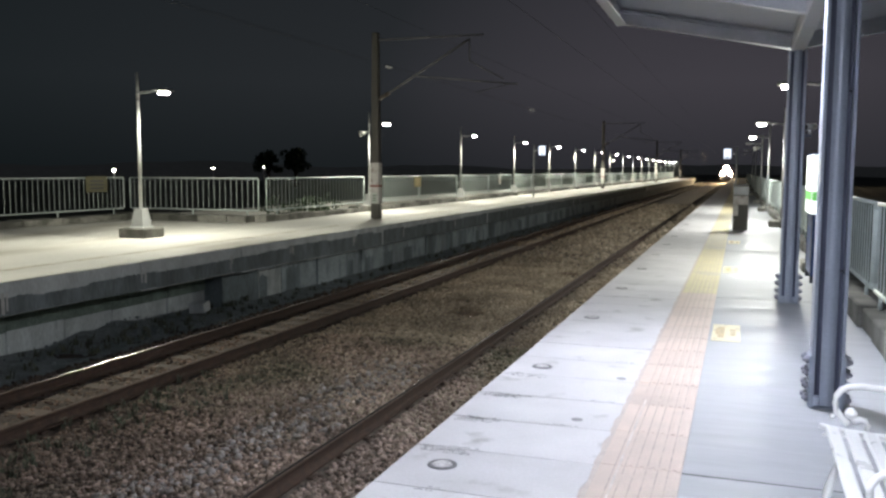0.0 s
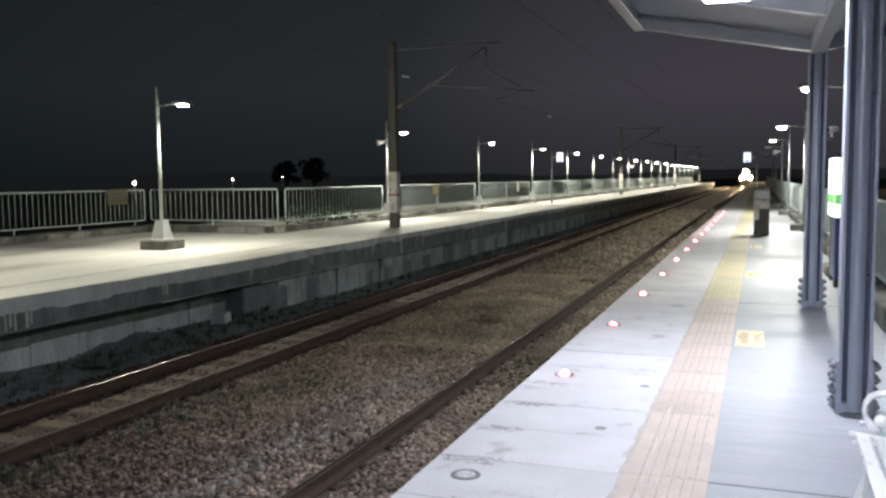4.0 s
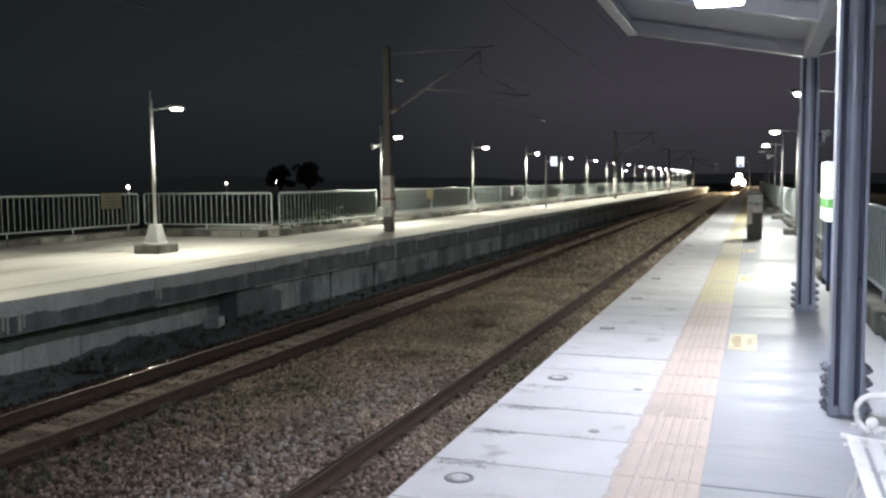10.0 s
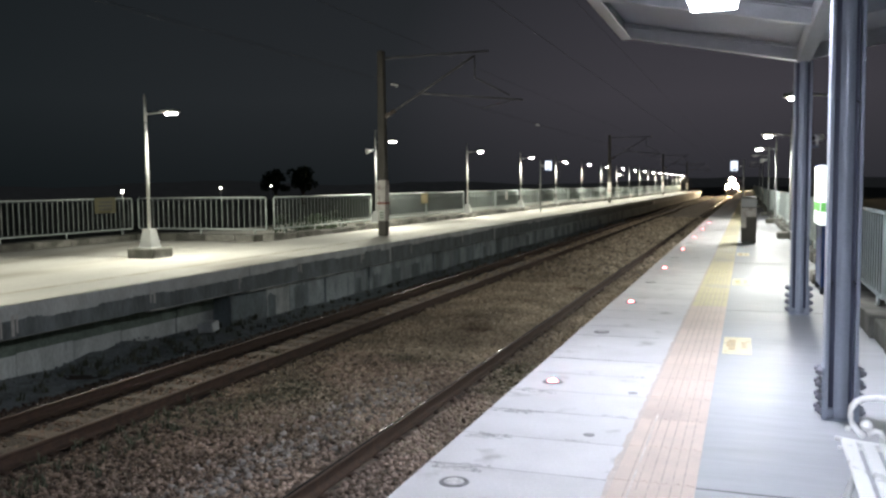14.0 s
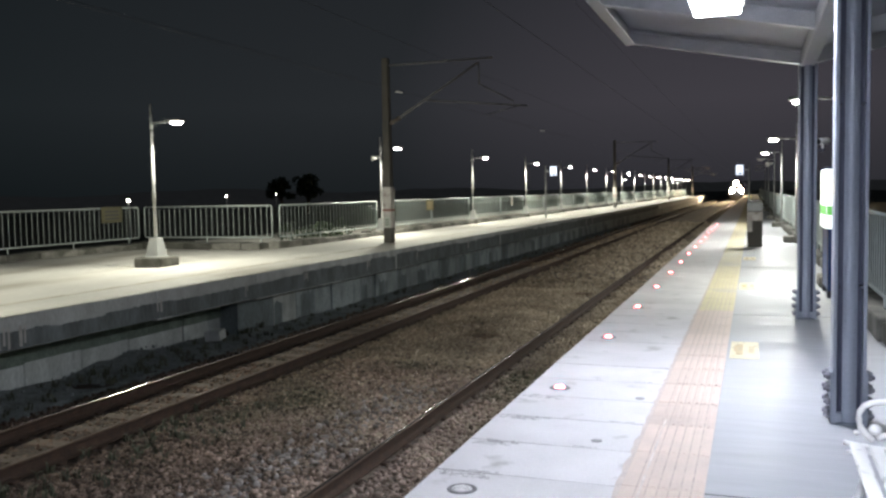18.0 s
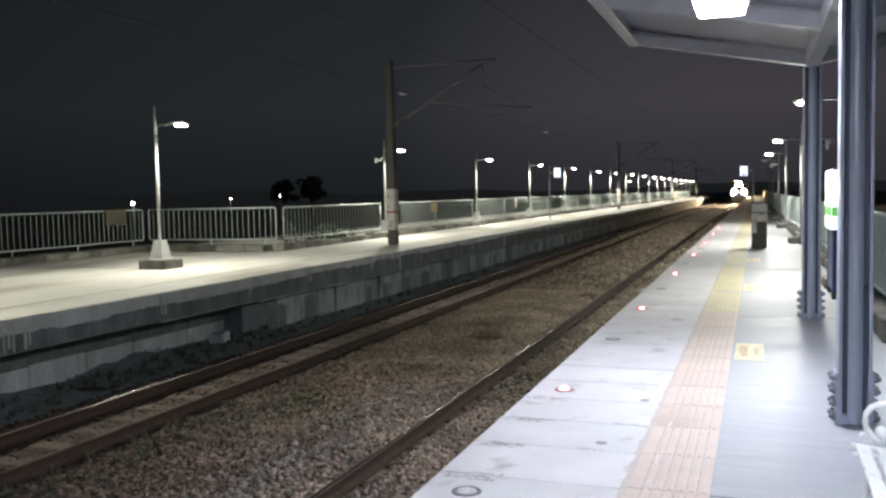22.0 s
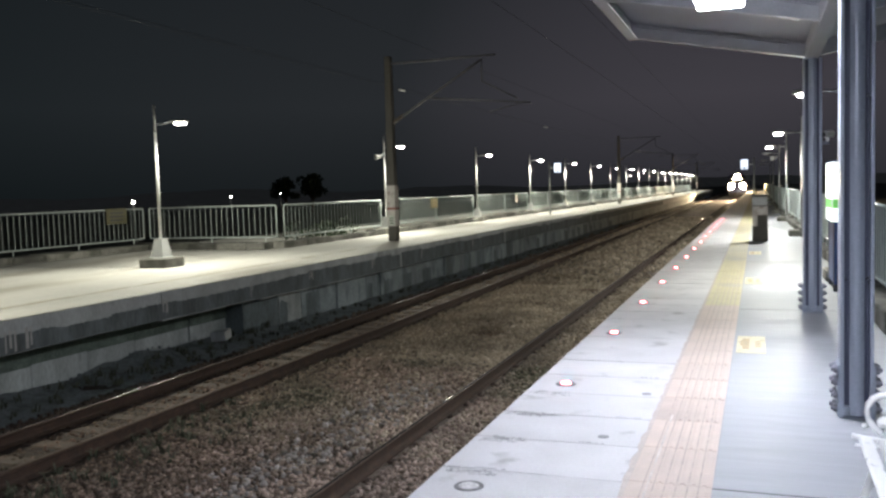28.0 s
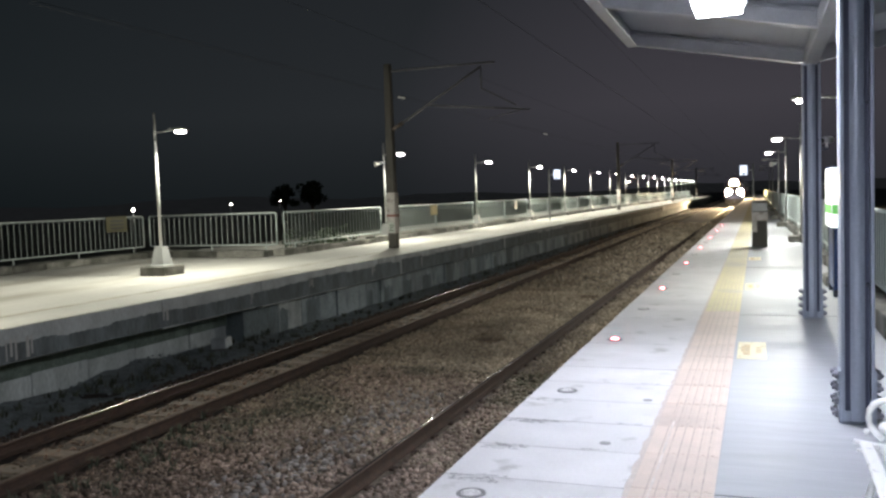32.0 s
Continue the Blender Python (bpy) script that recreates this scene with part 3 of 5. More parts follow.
for k in range(150):
    yk = 4.257 - 0.6 * 2 + 0.6 * rngk.randrange(14) + rngk.choice((-0.03, 0.012))
    xk = rngk.uniform(NEAR_EDGE + 0.02, -0.75)
    if k >= 26:
        yk, xk = 4.257 + 0.6 * rngk.randrange(4) - rngk.uniform(0.0, 0.10), rngk.uniform(NEAR_EDGE + 0.02, -1.22)
    ln = rngk.uniform(0.05, 0.22) if k < 26 else rngk.uniform(0.02, 0.07)
    sc = B()
    n = 8
    lo = [sc.verts.new((xk + ln * q / n, yk + rngk.uniform(-0.004, 0.004), 0.0022)) for q in range(n + 1)]
    hi = [sc.verts.new((xk + ln * q / n, yk + rngk.uniform(0.004, 0.022), 0.0022)) for q in range(n + 1)]
    for q in range(n):
        if rngk.random() < 0.75:
            sc.faces.new((lo[q], lo[q + 1], hi[q + 1], hi[q]))
    part("scuff_mark", sc, M["scuff"], near, "grey scuff along a joint")
# small cover plates in the edge slabs
for x, y in ((-0.76, 5.02), (-0.64, 6.15)):
    tagged(part("patch", lathe(B(), [(0.035, 0.0), (0.035, 0.002), (0.03, 0.003)], 14, (x, y, 0)), M["scuff"]), "small round grey mortar patch in an edge slab", "patch")


# ---- red platform edge lights ----
def edge_light(m):
    t = thing("platform_edge_light", "round warning light set flush in the platform edge slab", "warning light", "edge lights", m)
    ring = B()
    n = 24
    prof = [(0.054, 0.001), (0.055, 0.005), (0.066, 0.007), (0.076, 0.004), (0.078, 0.0)]
    rings = [[ring.verts.new((r * math.cos(k * 2 * math.pi / n), r * math.sin(k * 2 * math.pi / n), h)) for k in range(n)] for r, h in prof]
    for a, b in zip(rings, rings[1:]):
        for k in range(n):
            ring.faces.new((a[k], b[k], b[(k + 1) % n], a[(k + 1) % n]))
    bmesh.ops.recalc_face_normals(ring, faces=ring.faces[:])
    rg = part("ring", ring, M["light_ring"], t, "worn dark metal ring")
    for k in range(4):
        a = math.pi / 4 + k * math.pi / 2
        part("screw", lathe(B(), [(0.005, 0.005), (0.005, 0.0075), (0.003, 0.009)], 8, (0.069 * math.cos(a), 0.069 * math.sin(a), -0.002)), M["bolt"], rg)
    rotor = part("rotor", lathe(B(), [(0.047, -0.008), (0.051, -0.006), (0.051, 0.006), (0.047, 0.008)], 24), M["dull_lens"], t, "turning lens with a dull and a red side")
    rotor.location = (0, 0, 0.0)
    lit = part("lit_face", lathe(B(), [(0.036, 0.0), (0.035, 0.004), (0.027, 0.009), (0.012, 0.0115)], 20, (0, 0, 0.008)), M["red_glow"], rotor, "glowing red face")
    return t, rotor


ROTORS = []
for k in range(-2, 15):
    y = 3.99 + 2.338 * k
    if k < 0 and k % 2:
        continue
    t, rot = edge_light(pose(-1.270, y, 0.0))
    ROTORS.append((k, rot))

# ---- canopy on steel columns ----
COLS = [10.52, 5.90, 1.28, -3.34]
canopy = thing("platform_canopy", "grey steel platform canopy sloping down to its column row", "canopy", "", pose(0, 0, 0))
XL, ZL, XC, ZC, XR, ZR = -1.30, 3.295, 0.70, 2.895, 1.75, 3.085


def roof_z(x):
    return ZL + (ZC - ZL) * (x - XL) / (XC - XL) if x < XC else ZC + (ZR - ZC) * (x - XC) / (XR - XC)


Y1 = 10.62
for xa, xb in ((XL, XC), (XC, XR)):
    b = B()
    extrude_y(b, [(xa, roof_z(xa) + 0.17), (xb, roof_z(xb) + 0.17), (xb, roof_z(xb) + 0.20), (xa, roof_z(xa) + 0.20)], BACK, Y1)
    part("roof_sheet", b, M["canopy_sheet"], canopy)
for y in [Y1 - 0.06 - 2.31 * k for k in range(9)]:
    for xa, xb in ((XL, XC), (XC, XR)):
        b = B()
        extrude_y(b, [(xa, roof_z(xa)), (xb, roof_z(xb)), (xb, roof_z(xb) + 0.168), (xa, roof_z(xa) + 0.168)], y - 0.035, y + 0.035)
        part("rafter", b, M["canopy_beam"], canopy)
    b = B()
    extrude_y(b, [(XL, roof_z(XL) - 0.008), (XC, roof_z(XC) - 0.008), (XC, roof_z(XC)), (XL, roof_z(XL))], y - 0.06, y + 0.06)
    part("rafter_flange", b, M["canopy_beam"], canopy)
    b = B()
    extrude_y(b, [(XL, roof_z(XL) + 0.125), (XC - 0.08, roof_z(XC - 0.08) + 0.125), (XC - 0.08, roof_z(XC - 0.08) + 0.135), (XL, roof_z(XL) + 0.135)], y - 0.10, y - 0.036)
    part("rafter_top_flange", b, M["canopy_beam"], canopy)
part("edge_fascia", box(B(), XL - 0.05, XL, BACK, Y1, ZL - 0.01, ZL + 0.24, 0.008), M["canopy_beam"], canopy, "pale steel edge channel")
part("edge_lip", box(B(), XL - 0.05, XL + 0.07, BACK, Y1, ZL - 0.022, ZL - 0.010, 0.003), M["canopy_beam"], canopy)
part("column_beam", box(B(), XC - 0.07, XC + 0.07, BACK, Y1 - 0.02, ZC - 0.02, ZC + 0.16, 0.006), M["canopy_beam"], canopy, "long steel beam over the columns")
part("roof_cover", box(B(), XL - 0.06, XR, BACK, Y1, ZL + 0.24, ZL + 0.26), M["roof_top"], canopy)


def column(y):
    c = thing("canopy_column", "grey-blue painted steel canopy column with bolted base plates", "column", "canopy columns", pose(XC, y, 0))
    w, dep, t = 0.096, 0.10, 0.022
    for s in (-1, 1):
        part("flange", box(B(), s * w - (t if s > 0 else 0), s * w + (0 if s > 0 else t), -dep, dep, 0.0, ZC - 0.02, 0.003), M["column"], c)
        sp = part("splice_plate", box(B(), s * (w + 0.006) - 0.006, s * (w + 0.006) + 0.006, -dep + 0.01, dep - 0.01, 0.0, 0.335, 0.003), M["column"], c)
        for k in range(4):
            z = 0.055 + 0.083 * k
            for yy in (-0.055, 0.055):
                nb = tube(B(), (s * (w + 0.012), yy, z), (s * (w + 0.036), yy, z), 0.027, n=6)
                nut = part("nut", nb, M["bolt"], sp)
                tube_b = tube(B(), (s * (w + 0.034), yy, z), (s * (w + 0.052), yy, z), 0.015, n=8)
                part("bolt_end", tube_b, M["bolt"], sp)
    part("web", box(B(), -w + t, w - t, -0.005, 0.005, 0.0, ZC - 0.02), M["column_web"], c, "inner web coloured dark for shade in the slots")
    for sy in (-1, 1):
        cov = B()
        n = 8
        outer = [(-0.042 + 0.084 * k / n, 0.082 + 0.020 * math.sin(math.pi * k / n)) for k in range(n + 1)]
        loop = outer + [(x, yv - 0.006) for x, yv in reversed(outer)]
        top = [cov.verts.new((x, sy * yv, ZC - 0.02)) for x, yv in loop]
        low = [cov.verts.new((x, sy * yv, 0.015)) for x, yv in loop]
        for k in range(len(loop)):
            j = (k + 1) % len(loop)
            cov.faces.new((low[k], low[j], top[j], top[k]))
        bmesh.ops.recalc_face_normals(cov, faces=cov.faces[:])
        part("cover_plate", cov, M["column"], c, "bowed painted steel cover plate")
        for z in (0.3, 1.2, 2.1, 2.8):
            part("cover_bracket", box(B(), -0.012, 0.012, min(sy * 0.005, sy * 0.088), max(sy * 0.005, sy * 0.088), z, z + 0.04), M["column"], c)
        for z in (0.88, 2.02):
            for sx in (-1, 1):
                part("clamp_screw", tube(B(), (sx * 0.066, sy * 0.005, z), (sx * 0.066, sy * 0.098, z), 0.010, n=8), M["steel_dark"], c)
    part("base_plate", box(B(), -0.105, 0.105, -0.104, 0.104, 0.0, 0.006, 0.002), M["column"], c)
    for sx in (-1, 1):
        part("foot_block", box(B(), sx * 0.062 - 0.022, sx * 0.062 + 0.022, -0.105, -0.06, 0.014, 0.075, 0.006), M["column"], c)
    return c


for y in COLS:
    column(y)

for y in CANOPY_LIGHTS:
    z = roof_z(-0.14)
    cl = thing("canopy_lamp", "glaring white flat lamp fixed under the canopy", "lamp", "canopy lamps", pose(-0.14, y, 0))
    part("housing", box(B(), -0.20, 0.20, -0.32, 0.32, 2.885, 2.96, 0.02), M["white_plastic"], cl)
    part("diffuser", box(B(), -0.17, 0.17, -0.29, 0.29, 2.835, 2.885, 0.012), M["canopy_glow"], cl, "glaring white diffuser")
    for sy in (-0.2, 0.2):
        part("bracket", box(B(), -0.02, 0.02, sy - 0.02, sy + 0.02, 2.96, z + 0.17), M["canopy_beam"], cl)

# camera on the second column
cctv = thing("security_camera", "small white security camera on a bracket at the canopy column", "camera", "", pose(0.86, 10.52, 1.93))
part("bracket", box(B(), -0.06, 0.02, -0.02, 0.02, -0.02, 0.01, 0.004), M["steel_dark"], cctv)
part("neck", tube(B(), (0, 0, 0.0), (0, 0, 0.06), 0.014), M["white_plastic"], cctv)
part("body", tube(B(), (-0.05, -0.06, 0.085), (0.05, 0.08, 0.10), 0.036, 0.034, 14), M["white_plastic"], cctv)
part("lens_hood", tube(B(), (-0.062, -0.076, 0.083), (-0.05, -0.06, 0.085), 0.030, 0.034, 14), M["black"], cctv)

# lit station board on a blue base
sb = thing("station_board", "lit white station board with a green band on a blue base", "sign", "", pose(1.11, 12.90, 0))
part("blue_base", box(B(), -0.035, 0.035, -0.50, 0.50, 0.10, 0.92, 0.008), M["blue"], sb, "dark blue sheet-metal base")
part("light_box", box(B(), -0.06, 0.06, -0.55, 0.55, 0.92, 1.76, 0.02), M["blue"], sb, "dark blue light box")
part("lit_panel", box(B(), -0.066, -0.060, -0.53, 0.53, 0.945, 1.735), M["board_glow"], sb, "glowing white panel")
part("end_panel", box(B(), -0.060, 0.020, -0.556, -0.550, 0.945, 1.735), M["board_glow"], sb, "glowing white end panel")
part("green_band", box(B(), -0.070, -0.066, -0.53, 0.53, 1.12, 1.25), M["green_glow"], sb, "green band")
part("end_band", box(B(), -0.060, 0.020, -0.560, -0.556, 1.12, 1.25), M["green_glow"], sb, "green band")
for s in (-0.42, 0.42):
    part("leg", box(B(), -0.04, 0.04, s - 0.04, s + 0.04, 0.0, 0.92, 0.006), M["steel_dark"], sb)

# ---- white slatted bench ----
BL = 1.08
bench = thing("bench", "white painted slatted bench with curled iron armrests", "bench", "", pose(0.498, 3.835, 0, 0, 0, -0.5))


def seat_z(x):
    """The seat dips behind its front edge and rises again to the back."""
    return 0.447 - 0.16 * x + 0.30 * x * x


for k in range(7):
    x = 0.010 + 0.0735 * k
    zz = seat_z(x + 0.026)
    part("seat_slat", box(B(), x, x + 0.052, -BL, 0.0, zz - 0.022, zz, 0.007), M["white_paint"], bench)
for k in range(4):
    z = 0.54 + 0.095 * k
    part("back_slat", box(B(), 0.52 + 0.02 * k, 0.542 + 0.02 * k, -BL, 0.0, z, z + 0.06, 0.007), M["white_paint"], bench)
for y in (0.006, -BL):
    rail = [(-0.012 + 0.052 * q, y, seat_z(-0.012 + 0.052 * q) - 0.012) for q in range(11)]
    side = part("side_frame", pipe(B(), rail + [(0.545, y, 0.60), (0.62, y, 0.92)], 0.011), M["white_paint"], bench, "white cast-iron side frame")
    part("side_ledge", box(B(), 0.0, 0.50, y - 0.006, y + 0.006, 0.392, 0.404, 0.002), M["white_paint"], side)
    arm = [(0.098, y, 0.452), (0.074, y, 0.474), (0.052, y, 0.505), (0.045, y, 0.540), (0.049, y, 0.573), (0.066, y, 0.598), (0.094, y, 0.612), (0.147, y, 0.618), (0.227, y, 0.613), (0.34, y, 0.604), (0.45, y, 0.606), (0.535, y, 0.622)]
    part("armrest", pipe(B(), arm, 0.0135), M["white_paint"], side, "curled armrest")
    part("scroll_boss", lathe(B(), [(0.008, -0.024), (0.020, -0.016), (0.026, 0.0), (0.020, 0.016), (0.008, 0.024)], 16, (0.106, y, 0.499)), M["white_paint"], side, "round boss in the curl")
    part("scroll_boss", lathe(B(), [(0.004, -0.012), (0.010, -0.007), (0.012, 0.0), (0.010, 0.007), (0.004, 0.012)], 12, (0.036, y, 0.482)), M["white_paint"], side)
    leaf = [(0.112, y, 0.462), (0.140, y, 0.478), (0.162, y, 0.474), (0.172, y, 0.452), (0.166, y, 0.432)]
    part("scroll", pipe(B(), leaf, 0.013), M["white_paint"], side, "cast leaf scroll")
    for k in range(6):
        x = 0.071 + 0.0735 * k
        part("rail_stud", box(B(), x, x + 0.012, y - 0.006, y + 0.006, 0.40, seat_z(x) - 0.018, 0.002), M["white_paint"], side)
    for pts in ([(0.05, y, 0.41), (0.075, y, 0.30), (0.03, y, 0.15), (0.0, y, 0.0)], [(0.46, y, 0.42), (0.44, y, 0.28), (0.50, y, 0.14), (0.54, y, 0.0)]):
        part("leg", pipe(B(), pts, 0.019), M["white_paint"], side)
    for x in (0.0, 0.54):
        part("foot", lathe(B(), [(0.036, 0.0), (0.036, 0.01), (0.02, 0.03)], 12, (x, y, 0.0)), M["white_paint"], side)
part("stretcher", tube(B(), (0.24, -BL, 0.30), (0.24, 0.0, 0.30), 0.012), M["white_paint"], bench)


# ---- fences ----
def fence_panel(length, height, gap, bars, single, m, group, label="pale grey-green tubular steel fence panel on short feet"):
    f = thing("fence_panel", label, "fence", group, m)
    r, rb = 0.022, 0.0078
    z0, z1 = gap, gap + height
    c = 0.06
    loop = [(r, c + z0), (r, z1 - c), (r + 0.018, z1 - 0.018), (c + r, z1), (length - c - r, z1), (length - r - 0.018, z1 - 0.018), (length - r, z1 - c), (length - r, z0 + c), (length - r - 0.018, z0 + 0.018), (length - c - r, z0), (c + r, z0), (r + 0.018, z0 + 0.018), (r, c + z0)]
    b = B()
    for (ya, za), (yb, zb) in zip(loop, loop[1:]):
        tube(b, (0, ya, za), (0, yb, zb), r, n=8)
    part("frame", b, M["fence"], f, "rounded tubular frame")
    bar_me = mesh_of("bar", tube(B(), (0, 0, z0 + r), (0, 0, z1 - r), rb, n=6, caps=False), M["fence"])
    if single:
        for k in range(1, bars):
            piece("bar", bar_me, f, pose(0, length * k / bars, 0))
    else:
        b = B()
        for k in range(1, bars):
            y = length * k / bars
            tube(b, (0, y, z0 + r), (0, y, z1 - r), rb, n=4, caps=False)
        tagged(part("bars", b, M["fence"], f), kind="stuff")
    n = max(2, round(length / 1.75))
    foot_me = mesh_of("foot", tube(B(), (0, 0, 0.0), (0, 0, z0), 0.020, n=8), M["fence"])
    for k in range(n):
        piece("foot", foot_me, f, pose(0, length * (0.09 + 0.82 * k / (n - 1)), 0))
    return f


KERB_Z = 0.20


def kerb(x0, x1, y0, y1, label, seed, h=KERB_Z, shift=lambda y: 0.0):
    rng = random.Random(seed)
    k = thing("kerb", label, "kerb", "fence kerbs", pose(0, 0, 0), "structure")
    long_y = (y1 - y0) > (x1 - x0)
    total = (y1 - y0) if long_y else (x1 - x0)
    a = y0 if long_y else x0
    end = a + total
    while a < end - 0.05:
        ln = rng.uniform(0.5, 1.3) if not long_y or a < 50 else 8.0
        b0, b1 = a, min(end, a + ln)
        a = b1
        hh = h + rng.uniform(-0.045, 0.012)
        if long_y:
            dx = shift((b0 + b1) / 2)
            bb = box(B(), x0 + dx + rng.uniform(-0.03, 0.03), x1 + dx, b0 + 0.004, b1 - 0.004, 0.0, hh, 0.015)
        else:
            bb = box(B(), b0 + 0.004, b1 - 0.004, y0 + rng.uniform(-0.03, 0.03), y1, 0.0, hh, 0.015)
        part("kerb_block", bb, M["kerb"], k)
    return k


FX = -12.92
kerb(FX - 0.2, FX + 0.2, 21.25, END - 8, "rough mossy concrete kerb under the platform fence", 1)
kerb(-17.6, FX - 0.2, 20.80, 21.45, "rough mossy concrete kerb under the platform fence", 2)
kerb(-17.8, -17.15, BACK, 20.80, "rough mossy concrete kerb under the platform fence", 3)
far_group = "far platform fence panels"
# transverse run and widened run
fence_panel(4.55, 0.93, 0.15, 24, True, pose(-17.5, 21.28, KERB_Z - 0.02, 0, 0, -90), far_group)
for k in range(3):
    fence_panel(5.4, 0.93, 0.15, 29, True, pose(-17.55, 15.7 - 5.5 * k, KERB_Z - 0.02), far_group)
# run along the lamps
stations = [21.55] + FAR_LAMPS[2:]
proto = {}
for a, b in zip(stations, stations[1:]):
    if a == stations[0]:
        fence_panel(6.85, 0.93, 0.15, 30, True, pose(FX, 21.6, KERB_Z - 0.02), far_group)
        continue
    span = b - a - 0.5
    halfs = span / 2
    key = round(halfs, 1)
    for k in range(2):
        m = pose(FX, a + 0.25 + k * halfs, KERB_Z - 0.02)
        if key in proto:
            copy_thing(proto[key], m)
        else:
            proto[key] = fence_panel(halfs - 0.08, 0.93, 0.15, round(halfs / 0.235), True, m, far_group)
# near platform fence
NX, TAPER = 1.43, 0.0105


def taper(y):
    """How far the fence has come in towards the track: the platform narrows along its length."""
    return -TAPER * min(max(y - 17.0, 0.0), 28.0)


kerb(1.28, 1.60, BACK, END - 40, "rough grey concrete kerb under the platform fence", 5, 0.22, taper)
near_panel = fence_panel(4.7, 0.86, 0.14, 25, True, pose(NX, 4.6, 0.20), "near platform fence panels")
for k in range(-1, 31):
    ya = 4.6 + 4.8 * k
    if k:
        lean = math.degrees(math.atan2(taper(ya) - taper(ya + 4.7), 4.7))
        copy_thing(near_panel, pose(NX + taper(ya), ya, 0.20, 0, 0, lean))


def warning_board(m, w, h, paint="sign_yellow", label="yellow warning board with unreadable dark lines on the fence", ink="brown_paint"):
    s = thing("warning_board", label, "sign", "warning boards", m)
    part("plate", box(B(), 0.0, 0.012, -w / 2, w / 2, 0.0, h, 0.003), M[paint], s)
    for k in range(3):
        part("text_bar", box(B(), 0.012, 0.014, -w * 0.32, w * 0.32, h * (0.2 + 0.23 * k), h * (0.30 + 0.23 * k)), M[ink], s)
    return s


warning_board(pose(FX + 0.03, 33.85, 0.80), 0.85, 0.45)
tag_b = thing("notice", "small white notice on the platform fence", "sign", "", pose(FX + 0.03, 47.0, 0.75))
part("plate", box(B(), 0.0, 0.01, -0.16, 0.16, 0.0, 0.45, 0.003), M["white_plastic"], tag_b)
for k in range(3):
    part("text_bar", box(B(), 0.01, 0.012, -0.10, 0.10, 0.10 + 0.11 * k, 0.14 + 0.11 * k), M["mast"], tag_b)
warning_board(pose(-17.51, 19.89, 0.84), 0.86, 0.46, "unlit_board", "olive warning board, coloured dim as unlit, with unreadable lines on the fence", "black")


# ---- platform lamps ----
def lamp_pedestal(t):
    cone = B()
    for s, (w0, w1, z0, z1) in enumerate(((0.19, 0.17, 0.22, 0.25), (0.165, 0.10, 0.25, 0.64))):
        lo = [cone.verts.new((x * w0, y * w0, z0)) for x, y in ((-1, -1), (1, -1), (1, 1), (-1, 1))]
        hi = [cone.verts.new((x * w1, y * w1, z1)) for x, y in ((-1, -1), (1, -1), (1, 1), (-1, 1))]
        for k in range(4):
            cone.faces.new((lo[k], lo[(k + 1) % 4], hi[(k + 1) % 4], hi[k]))
        cone.faces.new(lo[::-1])
        cone.faces.new(hi)
    part("pedestal", cone, M["galv"], t, "tapered pale steel pedestal")


def street_lamp(drop, m, group, lens="lamp_glow", label="slim pale steel platform lamp, lit, on a concrete block", reach=0.0, slim=False):
    t = thing("platform_lamp", label, "lamp", group, m)
    if slim:
        part("concrete_block", box(B(), -0.05, 0.34, -0.30, 0.30, 0.0, 0.17, 0.02), M["kerb"], t, "weathered concrete block")
        part("foot_plate", box(B(), -0.06, 0.06, -0.08, 0.08, 0.17, 0.19, 0.004), M["galv"], t)
    else:
        part("concrete_block", box(B(), -0.35, 0.35, -0.35, 0.35, 0.0, 0.22, 0.025), M["kerb"], t, "weathered concrete block")
        lamp_pedestal(t)
    part("post", tube(B(), (0, 0, 0.19 if slim else 0.64), (0, 0, 3.02 - drop), 0.042, 0.030, 16), M["galv"], t)
    part("post_top", tube(B(), (0, 0, 3.02 - drop), (0, 0, 3.62 - drop), 0.033, 0.028, 14), M["post_dark"], t)
    z = 3.20 - drop
    part("arm", tube(B(), (0, 0, z - 0.02), (0.50 + reach, 0, z + 0.02), 0.020, n=10), M["post_dark"], t)
    head = part("head", box(B(), 0.46 + reach, 0.86 + reach, -0.12, 0.12, z - 0.012, z + 0.05, 0.02), M["post_dark"], t, "flat lamp head")
    part("lens", box(B(), 0.58 + reach, 0.79 + reach, -0.075, 0.075, z - 0.050, z - 0.012, 0.015), M[lens], head, "glaring lamp lens")
    return t


FAR_LX = -12.46
proto_lamp = street_lamp(0.0, pose(FAR_LX, FAR_LAMPS[0], 0), "far platform lamps")
for y in FAR_LAMPS[1:]:
    copy_thing(proto_lamp, pose(FAR_LX if y < 20 else FAR_LX - 0.37, y, 0))
(nx, ny), *more = NEAR_LAMPS[:NEAR_LIT]
proto_near = street_lamp(0.38, pose(nx, ny, 0, 0, 0, 180), "near platform lamps", reach=NEAR_ARM - 0.685, slim=True)
for nx, ny in more:
    copy_thing(proto_near, pose(nx, ny, 0, 0, 0, 180))
(nx, ny), *more = NEAR_LAMPS[NEAR_LIT:]
proto_dark = street_lamp(0.38, pose(nx, ny, 0, 0, 0, 180), "near platform lamps", "dull_lens", "slim pale steel platform lamp, unlit, on a concrete block", NEAR_ARM - 0.685, True)
for nx, ny in more:
    copy_thing(proto_dark, pose(nx, ny, 0, 0, 0, 180))


